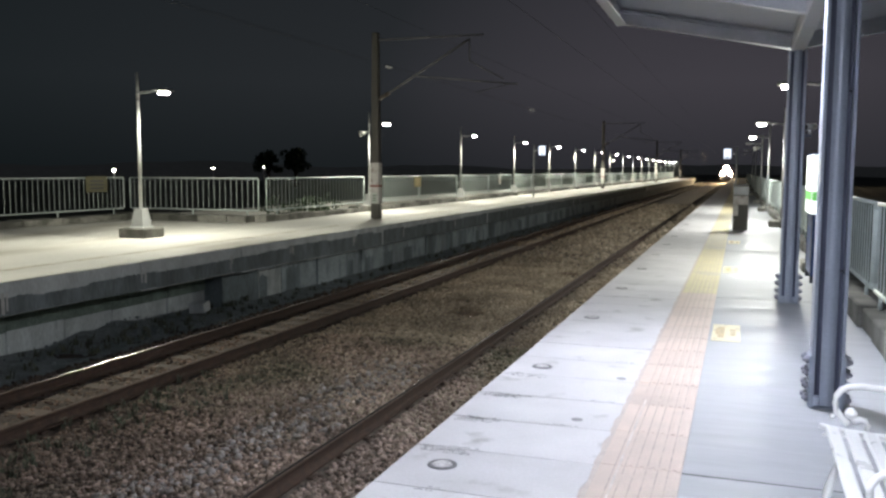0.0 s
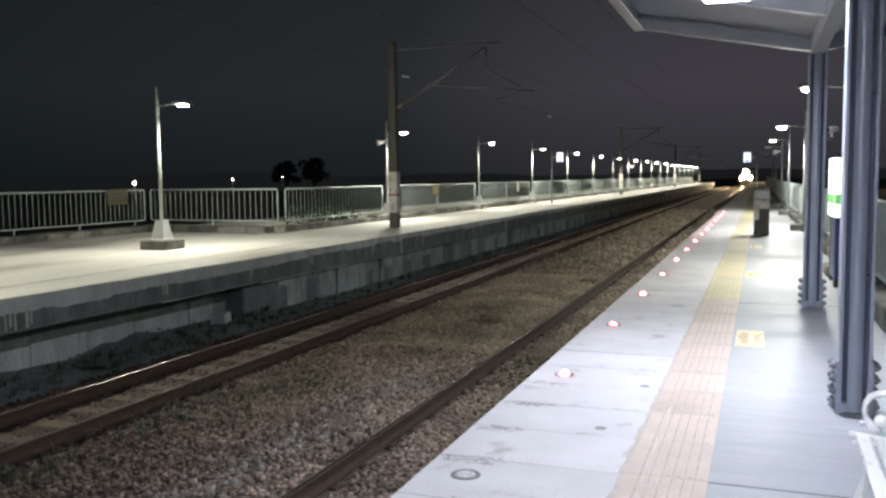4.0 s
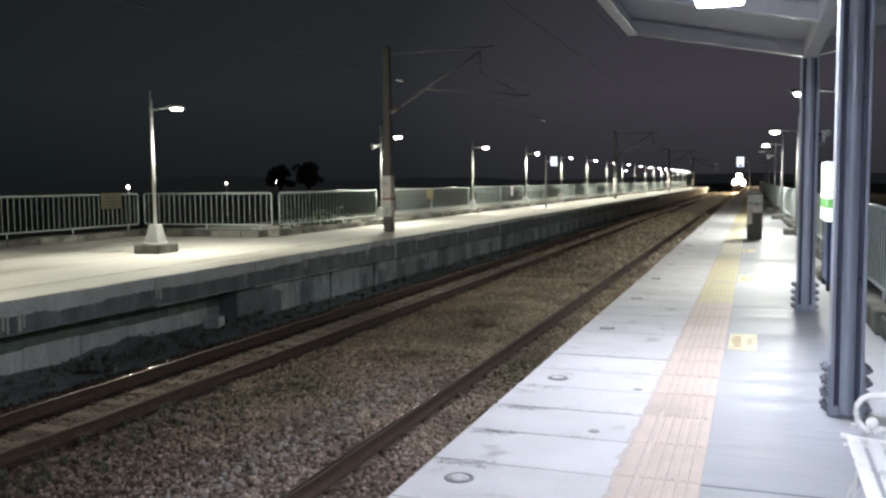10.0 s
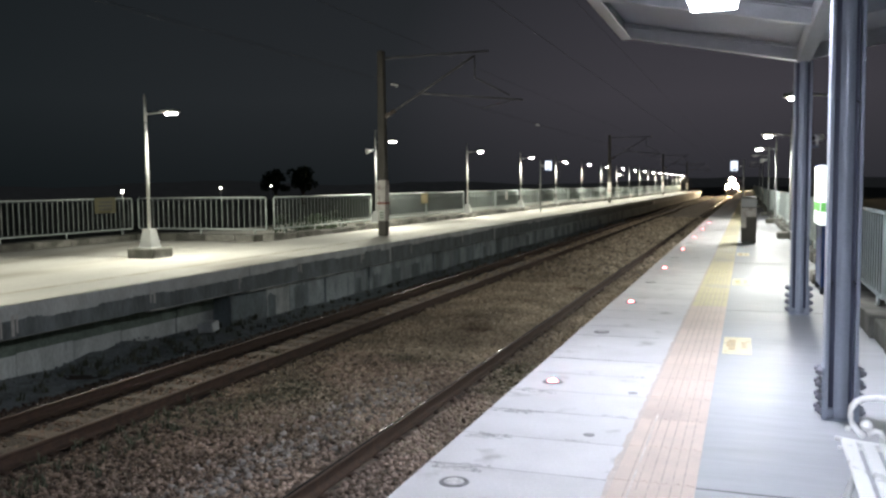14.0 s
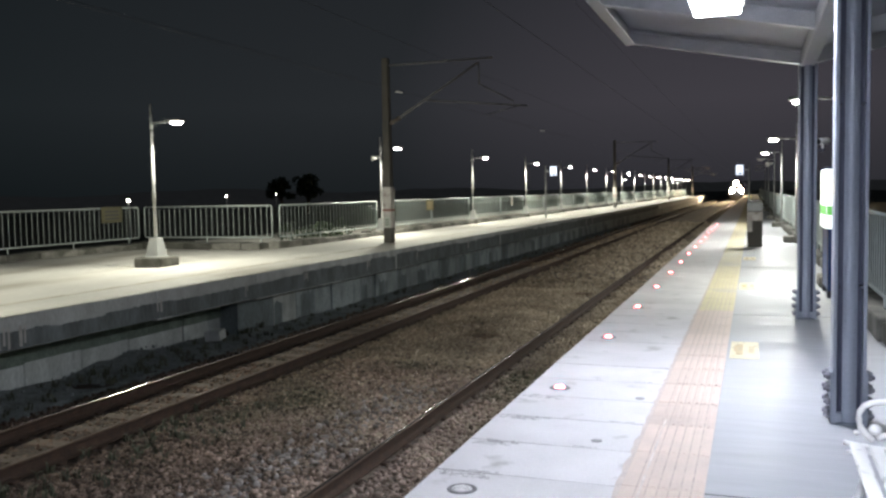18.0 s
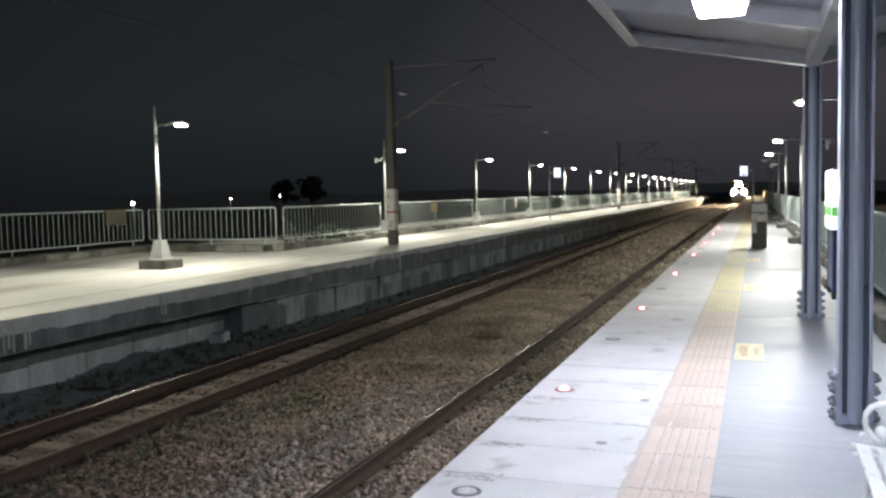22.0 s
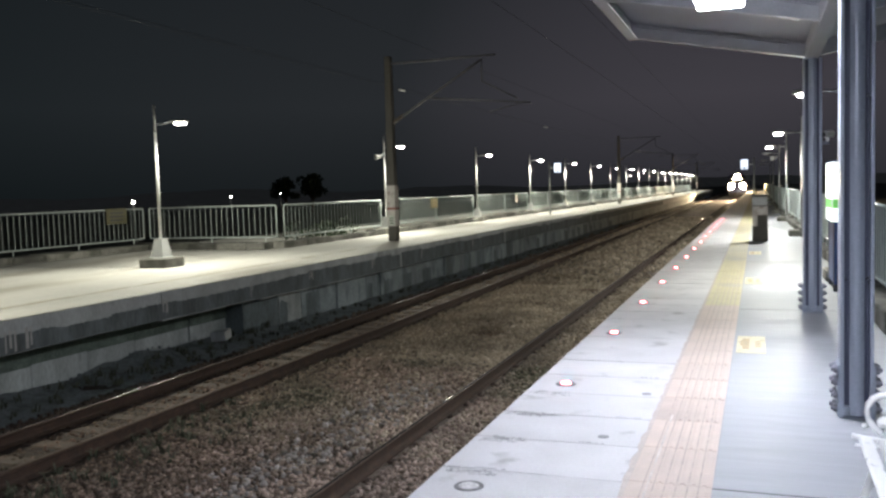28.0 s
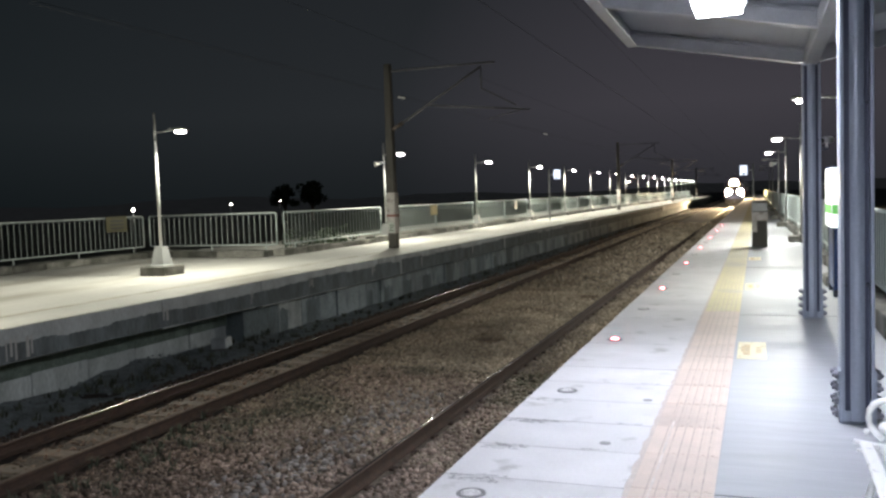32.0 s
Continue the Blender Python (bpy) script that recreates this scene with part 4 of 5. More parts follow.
def loudspeaker(m):
    s = thing("loudspeaker", "small white horn loudspeaker on a lamp post", "loudspeaker", "loudspeakers", m)
    part("horn", tube(B(), (0.05, 0, 0), (-0.13, -0.12, -0.04), 0.04, 0.115, 16), M["white_plastic"], s)
    part("driver", tube(B(), (0.05, 0, 0), (0.12, 0.04, 0.01), 0.06, 0.05, 12), M["white_plastic"], s)
    part("bracket", box(B(), 0.10, 0.20, -0.02, 0.06, -0.04, 0.0, 0.004), M["steel_dark"], s)


loudspeaker(pose(FAR_LX - 0.52, 28.6, 2.88))
loudspeaker(pose(FAR_LX + 0.05, 89.8, 2.55))
loudspeaker(pose(NEAR_LAMPS[3][0] - 0.20, NEAR_LAMPS[3][1] - 0.02, 2.62))

# ---- far platform ----
far = thing("platform_far", "raised concrete platform across the tracks with a stained front wall", "platform", "station platforms", pose(0, 0, 0), "structure")
part("deck", box(B(), -18.4, FAR_EDGE - 0.502, BACK, END - 8, -0.30, 0.0), M["far_floor"], far, "worn pale concrete deck")
part("deck_edge", box(B(), FAR_EDGE - 0.498, FAR_EDGE - 0.006, BACK, END - 8, -0.003, 0.004), M["far_floor"], far, "pale concrete edge strip")
part("fill", box(B(), -18.4, FAR_EDGE - 1.18, BACK, END - 8, -1.58, -0.30), M["wall"], far)
part("worn_line", box(B(), -10.26, -10.14, BACK, END - 8, 0.0, 0.003), M["worn_line"], far, "worn brownish line along the deck")
rngw = random.Random(8)
y = 2.0
while y < 120:
    ln = rngw.uniform(2.6, 3.4) if y < 60 else 10.0
    part("cap_beam", box(B(), FAR_EDGE - 1.16, FAR_EDGE + rngw.uniform(-0.006, 0.006), y + 0.004, y + ln - 0.004, -0.47 - 0.08 * min(max((y - 8) / 10, 0), 1) + rngw.uniform(-0.01, 0.01), -0.004, 0.012), M["cap"], far)
    y += ln
part("cap_beam", box(B(), FAR_EDGE - 1.16, FAR_EDGE, BACK, 1.996, -0.43, -0.004, 0.012), M["cap"], far)
part("wall_block", box(B(), FAR_EDGE - 1.18, FAR_EDGE - 0.7, BACK, 1.996, -1.40, -0.43, 0.014), M["wall"], far)
part("cap_beam", box(B(), FAR_EDGE - 1.16, FAR_EDGE, 120, END - 8, -0.43, -0.004), M["cap"], far)


def ragged_sheet(name, mat, y0, y1, ztop, zlow, jag, seed, parent, x):
    """A thin stain with a ragged upper edge on the cap beam's face."""
    rng = random.Random(seed)
    b = B()
    n = max(3, int((y1 - y0) / 0.05))
    up, lo = [], []
    for k in range(n + 1):
        yk = y0 + (y1 - y0) * k / n
        up.append(b.verts.new((x, yk, ztop + rng.uniform(-jag, jag))))
        lo.append(b.verts.new((x, yk, zlow)))
    for k in range(n):
        b.faces.new((lo[k], lo[k + 1], up[k + 1], up[k]))
    return part(name, b, mat, parent)


y = 2.0
while y < 70:
    ln = rngw.uniform(0.9, 2.2)
    if y < 14.05:
        ln = min(ln, 14.06 - y)
    elif y < 16.3:
        ln = 1.32 if y < 15 else 0.95
    inset = rngw.choice((0.68, 0.69, 0.70) if y < 14.05 else (0.24, 0.26, 0.28))
    # past y 14 one block is coloured dark for a shaded recess
    part("wall_block", box(B(), FAR_EDGE - 1.18, FAR_EDGE - inset, y + 0.004, y + ln - 0.004, -1.40, -0.43, 0.014), M["wall" if y < 14.05 or 15.3 < y < 16.2 else "damp" if y < 15 else "wall_damp"], far)
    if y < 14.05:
        # strip added to deepen the overhang's shade on the recessed wall
        part("moss_band", box(B(), FAR_EDGE - inset - 0.01, FAR_EDGE - inset + 0.012, y, y + ln, -0.84 + rngw.uniform(-0.02, 0.02), -0.432, 0.004), M["cap_shade"], far, "dark greenish band deepening the shade under the cap")
    elif rngw.random() < 0.8:
        a = rngw.uniform(0.03, 0.3) * ln
        ragged_sheet("damp_patch", M["damp"], y + a, y + a + (ln - a - 0.03) * rngw.uniform(0.3, 0.7), rngw.uniform(-0.85, -0.55), -1.38, 0.06, int(y * 7), far, FAR_EDGE - inset + 0.004)
    y += ln
part("wall_block", box(B(), FAR_EDGE - 1.18, FAR_EDGE - 0.25, 70, END - 8, -1.40, -0.43), M["wall_damp"], far)

rngs = random.Random(23)
y, i = 2.0, 0
while y < 90:
    # neighbouring stretches of stain, each with its own height, meet without a gap
    ln = rngs.uniform(0.35, 2.4)
    ragged_sheet("water_stain", M["stain"], y, y + ln, (-0.205 if y < 15 else -0.15) + rngs.uniform(-0.035, 0.035), -0.455 - 0.08 * min(max((y - 9) / 10, 0), 1), 0.014, i, far, FAR_EDGE + 0.0095)
    y += ln + (rngs.uniform(0.05, 0.2) if rngs.random() < 0.15 else 0.0)
    i += 1
for y in (7.85, 8.2, 8.55, 11.35, 13.9, 16.2, 19.4, 22.8, 27.5):
    for k in range(rngs.randrange(2, 4)):
        y0 = y + 0.075 * k + rngs.uniform(-0.02, 0.02)
        ragged_sheet("lime_drip", M["drip"], y0, y0 + rngs.uniform(0.02, 0.055), -0.12 - rngs.uniform(0, 0.06), -0.30 - rngs.uniform(0, 0.14), 0.02, int(y * 10) + k, far, FAR_EDGE + 0.0125)
cb = tagged(part("loose_block", box(B(), -0.15, 0.15, -0.15, 0.15, 0.0, 0.18, 0.015), M["cap"]), "loose pale concrete block lying against the platform wall", "block")
cb.matrix_basis = pose(-9.22, 13.10, BED + 0.15, 3, -4, 12)
# rubble bank at the foot of the far wall
rb = B()
rngr = random.Random(21)
for k in range(560):
    y, x = 5 + 25 * rngr.random() ** 1.7, rngr.uniform(-9.75, -8.72)
    if k > 430:
        y = rngr.uniform(9.9, 12.2)
    if y > 15:
        x = max(x, -9.25)
        if rngr.random() < 0.6:
            continue
    s = rngr.uniform(0.02, 0.07)
    mm = pose(x, y, BED + 0.0 + (-8.6 - x) * (0.20 if 11.2 < y < 12.1 else 0.08 if y < 15 else 0.03) + rngr.uniform(-0.05, 0.05), rngr.uniform(0, 360), rngr.uniform(0, 360), rngr.uniform(0, 360)) @ Matrix.Diagonal((s, s * rngr.uniform(0.6, 1), s * rngr.uniform(0.5, 0.9), 1))
    c = [rb.verts.new(mm @ Vector(q)) for q in ((-.5, -.5, -.5), (.5, -.45, -.5), (.42, .5, -.5), (-.5, .4, -.5), (-.4, -.4, .5), (.35, -.4, .45), (.4, .35, .5), (-.35, .4, .4))]
    for q in ((0, 3, 2, 1), (4, 5, 6, 7), (0, 1, 5, 4), (1, 2, 6, 5), (2, 3, 7, 6), (3, 0, 4, 7)):
        rb.faces.new([c[j] for j in q])
tagged(part("rubble", rb, M["bank"]), "dark broken rubble along the foot of the platform wall", "rubble", kind="stuff")


# ---- weeds on the track bed and the soil bank ----
def weeds(label, count, x0, x1, y0, y1, z0, slope, seed):
    rng = random.Random(seed)
    b = B()
    for _ in range(count):
        cx, cy = rng.uniform(x0, x1), rng.uniform(y0, y1)
        cz = z0 + slope * (x1 - cx)
        for _ in range(rng.randrange(5, 12)):
            a, ln = rng.uniform(0, 6.28), rng.uniform(0.05, 0.15)
            d = Vector((math.cos(a), math.sin(a), 0))
            p = Vector((cx + rng.uniform(-0.04, 0.04), cy + rng.uniform(-0.04, 0.04), cz))
            q = Vector((-d.y, d.x, 0)) * 0.010
            mid = p + d * ln * 0.25 + Vector((0, 0, ln * 0.7))
            tip = p + d * ln * 0.7 + Vector((0, 0, ln * 0.85))
            b.faces.new([b.verts.new(v) for v in (p - q, p + q, mid + q, mid - q)])
            b.faces.new([b.verts.new(v) for v in (mid - q, mid + q, tip)])
    tagged(part("weeds", b, M["weed"]), label, "weeds", kind="stuff")


weeds("low dark green weeds growing in the ballast", 75, -6.7, -5.5, 4.8, 9.4, BED + 0.005, 0.0, 61)
weeds("low dark green weeds on the damp soil bank", 110, -9.4, -8.7, 5.5, 15.0, BED + 0.04, 0.12, 62)
weeds("sparse weeds along the foot of the platform wall", 70, -9.25, -8.75, 15.0, 40.0, BED + 0.01, 0.02, 63)


# ---- overhead line masts ----
def mast(m, side, arms, group, label):
    t = thing("overhead_line_mast", label, "mast", group, m)
    b = B()
    lo = [b.verts.new((x * 0.140, y * 0.140, 0)) for x, y in ((-1, -1), (1, -1), (1, 1), (-1, 1))]
    hi = [b.verts.new((x * 0.100, y * 0.100, 5.72)) for x, y in ((-1, -1), (1, -1), (1, 1), (-1, 1))]
    for k in range(4):
        b.faces.new((lo[k], lo[(k + 1) % 4], hi[(k + 1) % 4], hi[k]))
    b.faces.new(lo[::-1])
    b.faces.new(hi)
    bmesh.ops.bevel(b, geom=[e for e in b.edges], offset=0.025, segments=1, affect="EDGES")
    part("pole", b, M["mast"], t)
    w = part("wrap", box(B(), -0.146, 0.146, -0.146, 0.146, 0.46, 1.74, 0.02), M["wrap"], t, "weathered white wrap")
    part("red_band", box(B(), -0.149, 0.149, -0.149, 0.149, 0.98, 1.06, 0.01), M["red_band"], w, "faded red band")
    part("notice", box(B(), -0.09, 0.09, -0.152, -0.146, 0.50, 0.80), M["pale_print"], w, "small pale notice")
    for k in range(3):
        part("notice_bar", box(B(), -0.07, 0.07, -0.155, -0.152, 0.55 + 0.08 * k, 0.58 + 0.08 * k), M["mast"], w)
    if arms:
        s = side
        part("top_tie", tube(B(), (s * 0.10, 0, 5.49), (s * 3.46, 0, 5.50), 0.030), M["arm_steel"], t)
        part("brace", tube(B(), (s * 0.45, 0, 3.88), (s * 3.0, 0, 5.38), 0.034), M["arm_steel"], t)
        part("brace_insulator", tube(B(), (s * 0.10, 0, 3.70), (s * 0.45, 0, 3.88), 0.065, n=12), M["insulator"], t)
        part("drop_bar", tube(B(), (s * 3.03, 0, 5.42), (s * 3.03, 0, 4.72), 0.022), M["arm_steel"], t)
        part("registration_tube", tube(B(), (s * 1.30, 0, 4.36), (s * 4.50, 0, 4.03), 0.026), M["arm_steel"], t)
        part("steady_arm", tube(B(), (s * 3.03, 0, 4.75), (s * 4.10, 0, 4.18), 0.020), M["arm_steel"], t)
        part("contact_arm", tube(B(), (s * 4.3, 0, 4.05), (s * 3.25, 0, 3.83), 0.014), M["arm_steel"], t)
    return t


mast(pose(-10.60, 24.3, 0), 1, True, "overhead line masts", "grey concrete overhead line mast with wrapped foot and steel arms")
for y in (72.5, 121.0, 170.0):
    mast(pose(-10.9, y, 0), 1, True, "overhead line masts", "grey concrete overhead line mast with steel arms")
pillar = thing("pillar", "short square dark pillar with a pale worn sleeve", "pillar", "", pose(0.165, 23.15, 0))
part("core", box(B(), -0.185, 0.185, -0.185, 0.185, 0.0, 1.16, 0.02), M["mast"], pillar)
part("upper_sleeve", box(B(), -0.190, 0.190, -0.190, 0.190, 0.90, 1.14, 0.015), M["post_dark"], pillar, "grey weathered upper sleeve")
part("sleeve", box(B(), -0.193, 0.193, -0.193, 0.193, 0.66, 0.89, 0.012), M["wrap"], pillar, "pale worn sleeve band")
part("side_strip", box(B(), -0.191, -0.06, -0.191, -0.17, 0.38, 0.66, 0.004), M["wrap"], pillar, "pale strip of the torn sleeve")
part("cap", box(B(), -0.20, 0.20, -0.20, 0.20, 1.16, 1.18, 0.01), M["mast"], pillar)

wires = thing("overhead_line", "thin copper overhead wires above the tracks", "overhead line", "", pose(0, 0, 0), "structure")
for track in (FAR_TRACK, NEAR_TRACK):
    part("contact_wire", tube(B(), (track, BACK, 3.84), (track, 400, 3.84), 0.003, n=6), M["wire"], wires)
    part("messenger_wire", tube(B(), (track, BACK, 4.95), (track, 400, 4.95), 0.003, n=6), M["wire"], wires)


feeder = thing("feeder_wire", "thin dark feeder wire with short pale insulators", "overhead line", "", pose(0, 0, 0), "structure")
part("wire", tube(B(), (-10.17, 10, 4.67), (-10.17, 200, 4.67), 0.003, n=5), M["wire"], feeder)
for y in (24.3, 43.3):
    part("insulator", lathe(B(), [(0.012, -0.12), (0.028, -0.10), (0.022, 0.0), (0.028, 0.10), (0.012, 0.12)], 10), M["white_plastic"], feeder, "short pale insulator").matrix_basis = pose(-10.17, y, 4.66, 0, 103, 0)


# ---- lit hanging signs ----
def lit_sign(m, s):
    t = thing("lit_sign", "square lit white sign on a slim grey post", "sign", "lit signs", m)
    part("post", tube(B(), (0, 0, 0), (0, 0, 3.0), 0.045, 0.04, 12), M["post_dark"], t)
    part("bracket", box(B(), min(0, s * 0.25), max(0, s * 0.25), -0.02, 0.02, 2.62, 2.68), M["post_dark"], t)
    lo, hi = sorted((s * 0.27, s * 0.69))
    part("case", box(B(), lo, hi, -0.06, 0.06, 2.37, 2.94, 0.03), M["blue"], t, "dark blue case")
    part("lit_face", box(B(), lo + 0.035, hi - 0.035, -0.068, -0.06, 2.405, 2.905, 0.003), M["sign_glow"], t, "glowing white face")
    part("figure", box(B(), (lo + hi) / 2 - 0.10, (lo + hi) / 2 + 0.10, -0.071, -0.068, 2.44, 2.53), M["train_blue"], t, "small blue mark")


lit_sign(pose(-11.07, 47.7, 0), 1)
lit_sign(pose(-0.08, 48.0, -0.20), -1)

# ---- surroundings ----


def leaves(b, cx, cy, cz, rx, ry, rz, count, size, rng):
    for _ in range(count):
        while True:
            p = Vector((rng.uniform(-1, 1), rng.uniform(-1, 1), rng.uniform(-1, 1)))
            if 0.35 < p.length < 1:
                break
        p = Vector((cx + p.x * rx, cy + p.y * ry, cz + p.z * rz))
        q = Euler((rng.uniform(0, 6.3), rng.uniform(0, 6.3), rng.uniform(0, 6.3))).to_matrix()
        s = size * rng.uniform(0.6, 1.4)
        b.faces.new([b.verts.new(p + q @ Vector(v) * s) for v in ((-0.5, 0, 0), (0, -0.28, 0.05), (0.5, 0, 0), (0, 0.28, 0.05))])


rngp = random.Random(31)
for k in range(2):
    y = 26.2 + 1.3 * k + rngp.uniform(-0.4, 0.4)
    x = -14.2 - rngp.uniform(0, 0.7)
    sh = thing("shrub", "dark green leafy shrub growing behind the platform fence", "shrub", "shrubs behind the fence", pose(x, y, -1.6))
    bb = B()
    for j in range(5):
        tube(bb, (0, 0, 0), (rngp.uniform(-0.5, 0.5), rngp.uniform(-0.5, 0.5), rngp.uniform(1.0, 1.6)), 0.02, 0.008, 5)
    part("stems", bb, M["bark"], sh)
    bb = B()
    for j in range(6):
        leaves(bb, rngp.uniform(-0.5, 0.5), rngp.uniform(-0.7, 0.7), rngp.uniform(1.0, 1.9), 0.5, 0.6, 0.5, 150, 0.13, rngp)
    tagged(part("foliage", bb, M["leaf"], sh), kind="stuff")


def tree(m, h, seed):
    rng = random.Random(seed)
    t = thing("tree", "dark broad-leaved tree standing against the night sky", "tree", "trees beyond the platform", m)
    b = B()
    pipe(b, [(0, 0, 0), (0.1, 0.05, h * 0.25), (-0.1, 0.1, h * 0.5)], 0.28, 8)
    for k in range(7):
        a = rng.uniform(0, 6.28)
        r = rng.uniform(0.15, 0.32) * h
        tube(b, (0, 0, h * rng.uniform(0.3, 0.5)), (r * math.cos(a), r * math.sin(a), h * rng.uniform(0.6, 0.85)), 0.12, 0.04, 6)
    part("trunk", b, M["bark"], t)
    b = B()
    for k in range(16):
        a, r = rng.uniform(0, 6.28), rng.uniform(0, 0.36) * h
        leaves(b, r * math.cos(a), r * math.sin(a), h * rng.uniform(0.45, 0.92), 0.16 * h, 0.16 * h, 0.11 * h, 70, 0.62, rng)
    tagged(part("crown", b, M["leaf"], t), kind="stuff")


for k, (x, y, h) in enumerate(((-77.8, 130, 6.4), (-74.1, 133, 7.0))):
    tree(pose(x, y, -1.6, 0, 0, 37 * k), h, 50 + k)

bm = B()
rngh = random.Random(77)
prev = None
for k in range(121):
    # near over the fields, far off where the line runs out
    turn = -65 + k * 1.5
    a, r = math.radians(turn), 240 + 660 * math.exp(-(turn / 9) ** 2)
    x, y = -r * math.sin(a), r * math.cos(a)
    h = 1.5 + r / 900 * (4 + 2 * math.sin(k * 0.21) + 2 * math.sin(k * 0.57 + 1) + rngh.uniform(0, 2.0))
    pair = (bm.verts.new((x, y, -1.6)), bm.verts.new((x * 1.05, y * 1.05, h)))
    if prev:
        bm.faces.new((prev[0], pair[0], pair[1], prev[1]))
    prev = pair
tagged(part("backdrop", bm, M["hill"]), "low wooded ridge on the night horizon with a faint haze glow", "hills", kind="structure")


def distant_lamp(x, y, z, r):
    t = thing("distant_street_lamp", "distant white street lamp on a thin pole", "street lamp", "distant street lamps", pose(x, y, 0))
    part("pole", tube(B(), (0, 0, -1.6), (0, 0, z), 0.07, 0.05, 8), M["post_dark"], t)
    part("head", lathe(B(), [(r * 0.4, -r), (r, -r * 0.5), (r, r * 0.4), (r * 0.3, r)], 12, (0, 0, z)), M["street_glow"], t, "glaring lamp head")


distant_lamp(-35.6, 41.8, 1.43, 0.085)
distant_lamp(-50.8, 74.2, 1.64, 0.08)
distant_lamp(-67.3, 111.1, 1.90, 0.075)


# ---- train ----
def train(m):
    t = thing("train", "electric train with glaring warm headlights on the near track", "train", "", m)
    w, top = 1.42, 2.95
    for c in range(4):
        y0 = c * 20.6
        body = B()
        prof = [(-w, 0.0), (-w, 1.9), (-w + 0.10, 2.45), (-0.85, 2.86), (0, 2.95), (0.85, 2.86), (w - 0.10, 2.45), (w, 1.9), (w, 0.0)]
        extrude_y(body, prof, y0 + (0.55 if c == 0 else 0.15), y0 + 20.4)
        bo = part("car_body", body, M["train_body"], t, "ribbed stainless-steel car body")
        for s in (-1, 1):
            part("stripe", box(B(), min(s * w, s * (w + 0.006)), max(s * w, s * (w + 0.006)), y0 + 0.6, y0 + 20.3, 0.75, 0.95), M["train_blue"], bo)
            for k in range(6):
                yy = y0 + 2.2 + 3.0 * k
                part("window", box(B(), min(s * w, s * (w + 0.008)), max(s * w, s * (w + 0.008)), yy, yy + 1.6, 1.05, 1.85), M["glass_dark"], bo)
        for yy in (3.2, 17.0):
            bg = part("bogie", box(B(), -1.0, 1.0, y0 + yy - 1.3, y0 + yy + 1.3, -0.75, -0.2, 0.05), M["black"], t)
            for dy in (-0.9, 0.9):
                for s in (-1, 1):
                    part("wheel", tube(B(), (s * 0.50, y0 + yy + dy, -0.66), (s * 0.63, y0 + yy + dy, -0.66), 0.43, n=20), M["rail_rust"], bg)
        part("underframe", box(B(), -1.25, 1.25, y0 + 5.2, y0 + 15.0, -0.62, 0.0, 0.05), M["black"], t)
    nose = B()
    out = [(-w, 0.0), (-w, 1.9), (-w + 0.10, 2.45), (-0.85, 2.86), (0, 2.95), (0.85, 2.86), (w - 0.10, 2.45), (w, 1.9), (w, 0.0)]
    back = [nose.verts.new((x, 0.55, z)) for x, z in out]
    fr = [nose.verts.new((x * 0.94, 0.0 + max(0, z - 1.3) * 0.16, z * 0.985)) for x, z in out]
    n = len(out)
    for k in range(n):
        nose.faces.new((back[k], back[(k + 1) % n], fr[(k + 1) % n], fr[k]))
    nose.faces.new(fr[::-1])
    nose.faces.new(back)
    bmesh.ops.recalc_face_normals(nose, faces=nose.faces[:])
    front = part("front", nose, M["train_front"], t, "dark blue front end")
    part("windscreen", box(B(), -1.05, 1.05, -0.03, 0.12, 1.45, 2.2, 0.006), M["glass_dark"], front)
    part("skirt", box(B(), -1.25, 1.25, 0.05, 0.5, -0.75, 0.0, 0.05), M["black"], t)
    part("coupler", tube(B(), (0, -0.35, -0.35), (0, 0.3, -0.35), 0.11, n=12), M["steel_dark"], t)
    for s in (-1, 1):
        hl = part("headlight", tube(B(), (s * 0.80, -0.05, 1.02), (s * 0.80, 0.05, 1.02), 0.40, n=24), M["steel_dark"], front)
        part("headlight_lens", lathe(B(), [(0.36, 0.0), (0.36, 0.012), (0.28, 0.04)], 24), M["head_glow"], hl, "glaring warm headlight").matrix_basis = pose(s * 0.80, -0.05, 1.02, 90, 0, 0)
    hl = part("roof_headlight", box(B(), -0.42, 0.42, -0.05, 0.30, 2.36, 2.74, 0.03), M["steel_dark"], front)
    for s in (-1, 1):
        part("roof_headlight_lens", lathe(B(), [(0.18, 0.0), (0.18, 0.012), (0.13, 0.02)], 20), M["head_glow"], hl, "glaring warm roof headlight").matrix_basis = pose(s * 0.19, -0.05, 2.55, 90, 0, 0)
    # this glowing panel and two discs are added to widen the headlights' glare
    part("glare_fill_panel", box(B(), -0.62, 0.62, -0.045, -0.03, 1.95, 2.15), M["glare_fill"], front, "glowing panel added to fill out the headlight glare")
    for s in (-1, 1):
        part("glare_fill_disc", tube(B(), (s * 1.12, -0.06, 0.50), (s * 1.12, 0.02, 0.50), 0.11, n=16), M["glare_fill"], front, "warm glowing disc added to fill out the headlight glare")
    pan = part("pantograph", pipe(B(), [(0, 26, 2.95), (0, 27.2, 3.5), (0, 26.1, 3.95)], 0.03), M["arm_steel"], t)
    part("pantograph_head", tube(B(), (-0.6, 26.1, 3.95), (0.6, 26.1, 3.95), 0.025), M["arm_steel"], pan)
    return t


TRAIN_Z = RAIL_TOP + 1.09
train_ob = train(pose(NEAR_TRACK, 205, TRAIN_Z))


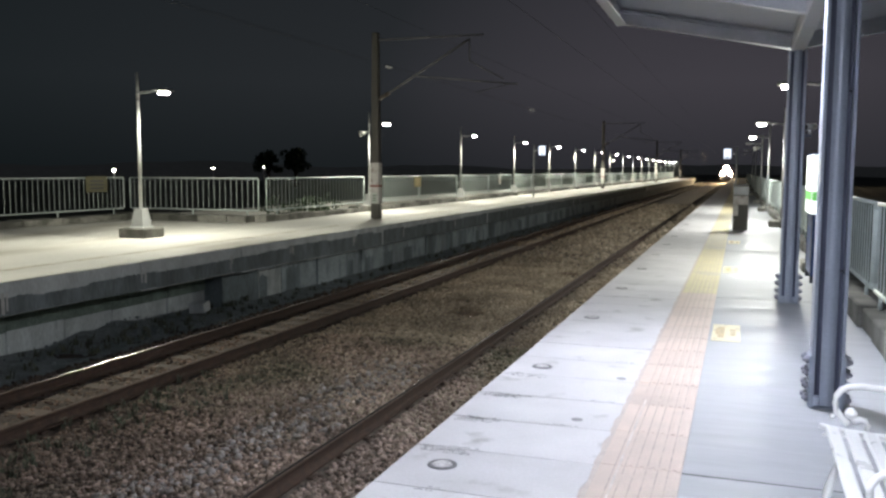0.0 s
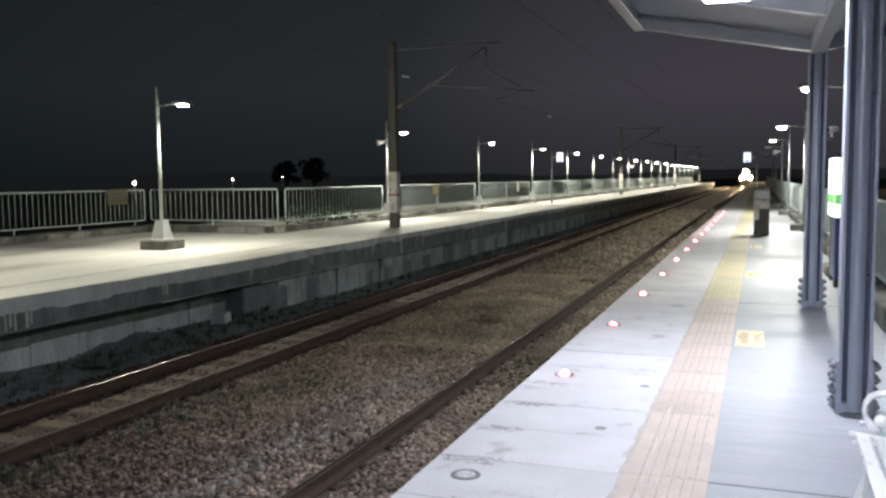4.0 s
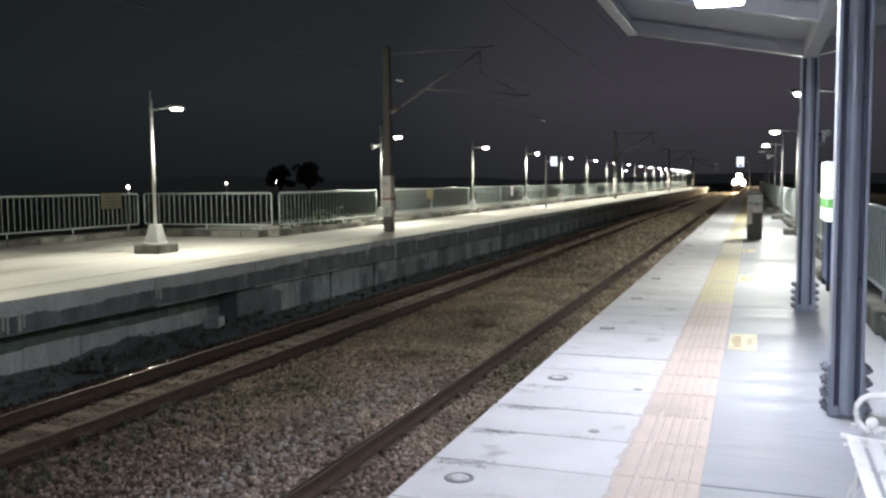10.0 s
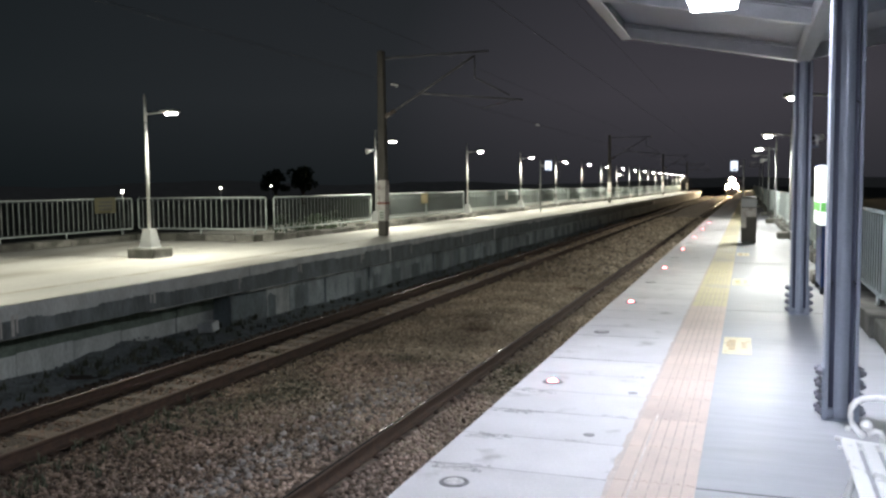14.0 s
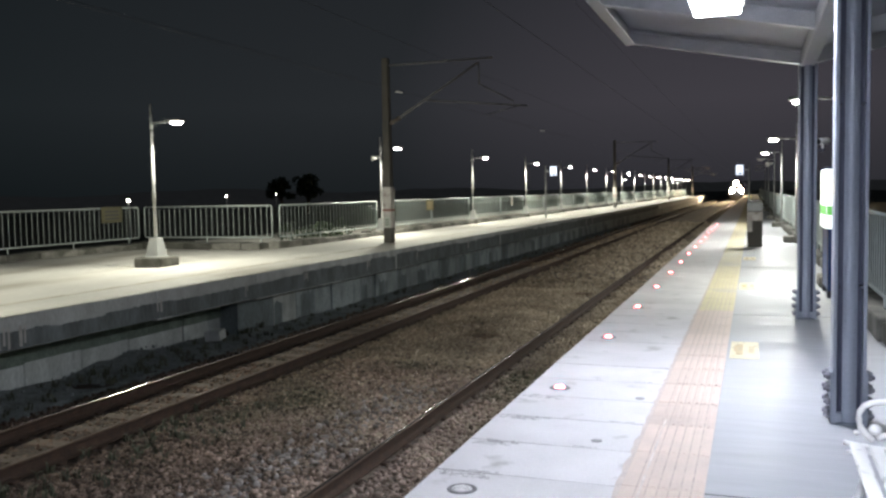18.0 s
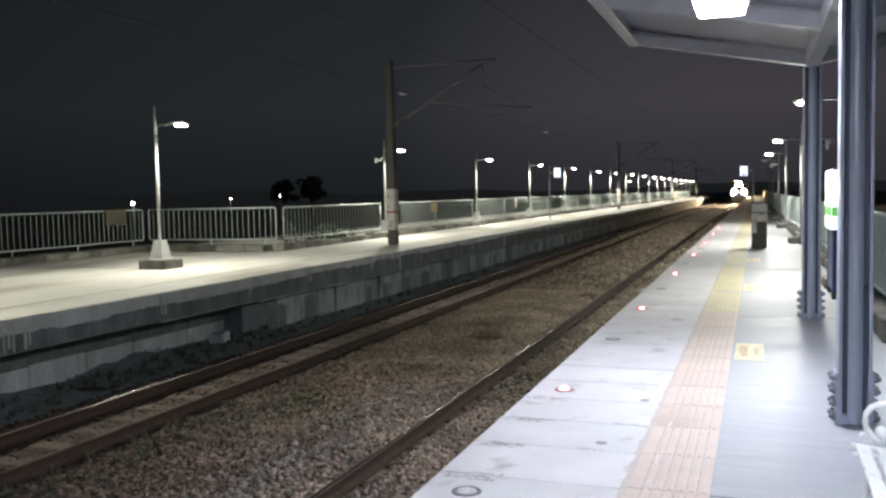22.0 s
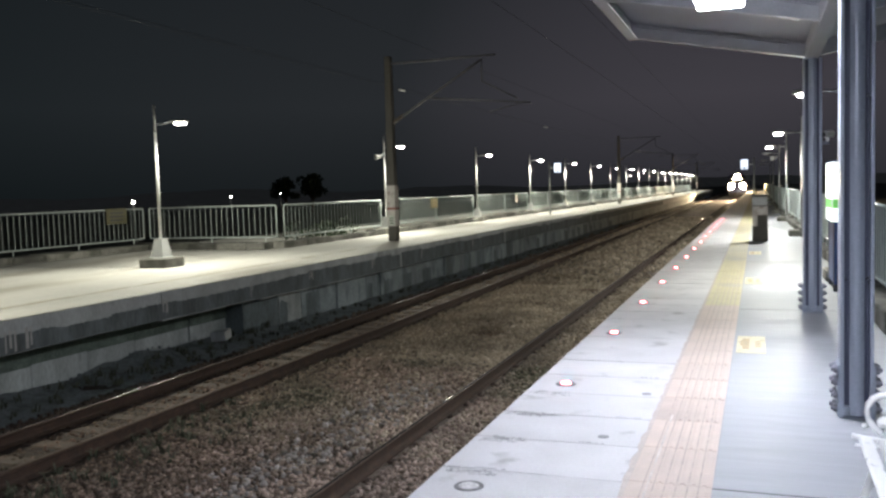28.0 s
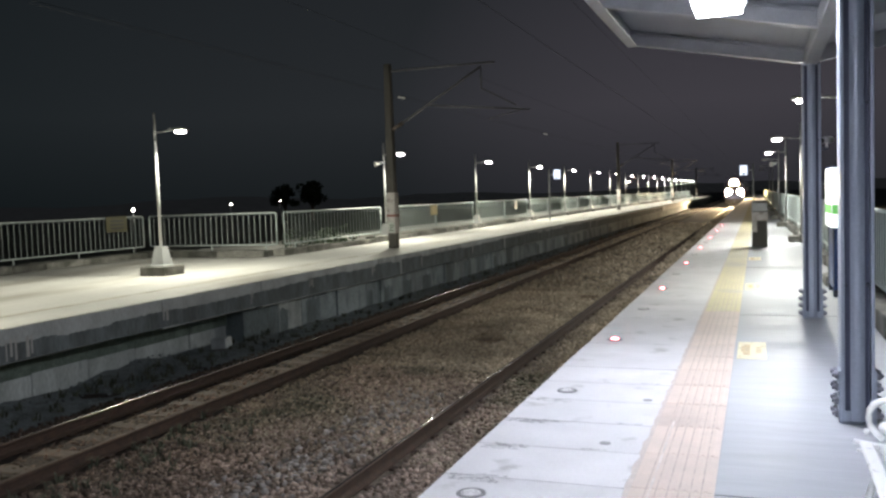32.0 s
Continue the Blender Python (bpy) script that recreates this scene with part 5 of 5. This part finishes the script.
def turning(start, period, lit):
    """Rows for a lens that turns its red side up for lit seconds in every period, from the clip's start to its end."""
    events = []
    k = -2
    while start + k * period < 33:
        events += [(start + k * period, 1), (start + k * period + lit, 0)]
        k += 1
    state, angle = 0, 180.0
    rows = []
    for t, s in events:
        if t < 0.05:
            angle, state = (0.0, 1) if s else (180.0, 0)
            continue
        if t > 31.9:
            break
        if not rows:
            rows.append((0.0, angle))
        t0 = round((t - 0.05) * 30) / 30
        if t0 > rows[-1][0]:
            rows.append((t0, angle))
        for d in range(1, 4):
            rows.append((t0 + d / 30, angle + 60 * d))
        angle += 180.0
    rows.append((32.0, angle))
    return [(t, pose(0, 0, 0, a, 0, 0)) for t, a in rows]


def motions():
    even = turning(0.48, 1.43, 0.69)
    odd = turning(0.43, 2.41, 1.13)
    for k, rot in ROTORS:
        if k == 0:
            walk(rot, [(0.0, pose(0, 0, 0, 180, 0, 0)), (32.0, pose(0, 0, 0, 180, 0, 0))])
        else:
            walk(rot, even if k % 2 else odd)
    way = [(0, 207), (3, 205), (6, 202), (9, 199), (13, 190), (16, 181), (19, 171), (23, 156), (26, 146), (28, 140), (30, 134), (32, 128)]
    walk(train_ob, [(t, pose(NEAR_TRACK, y, TRAIN_Z)) for t, y in way])


motions()
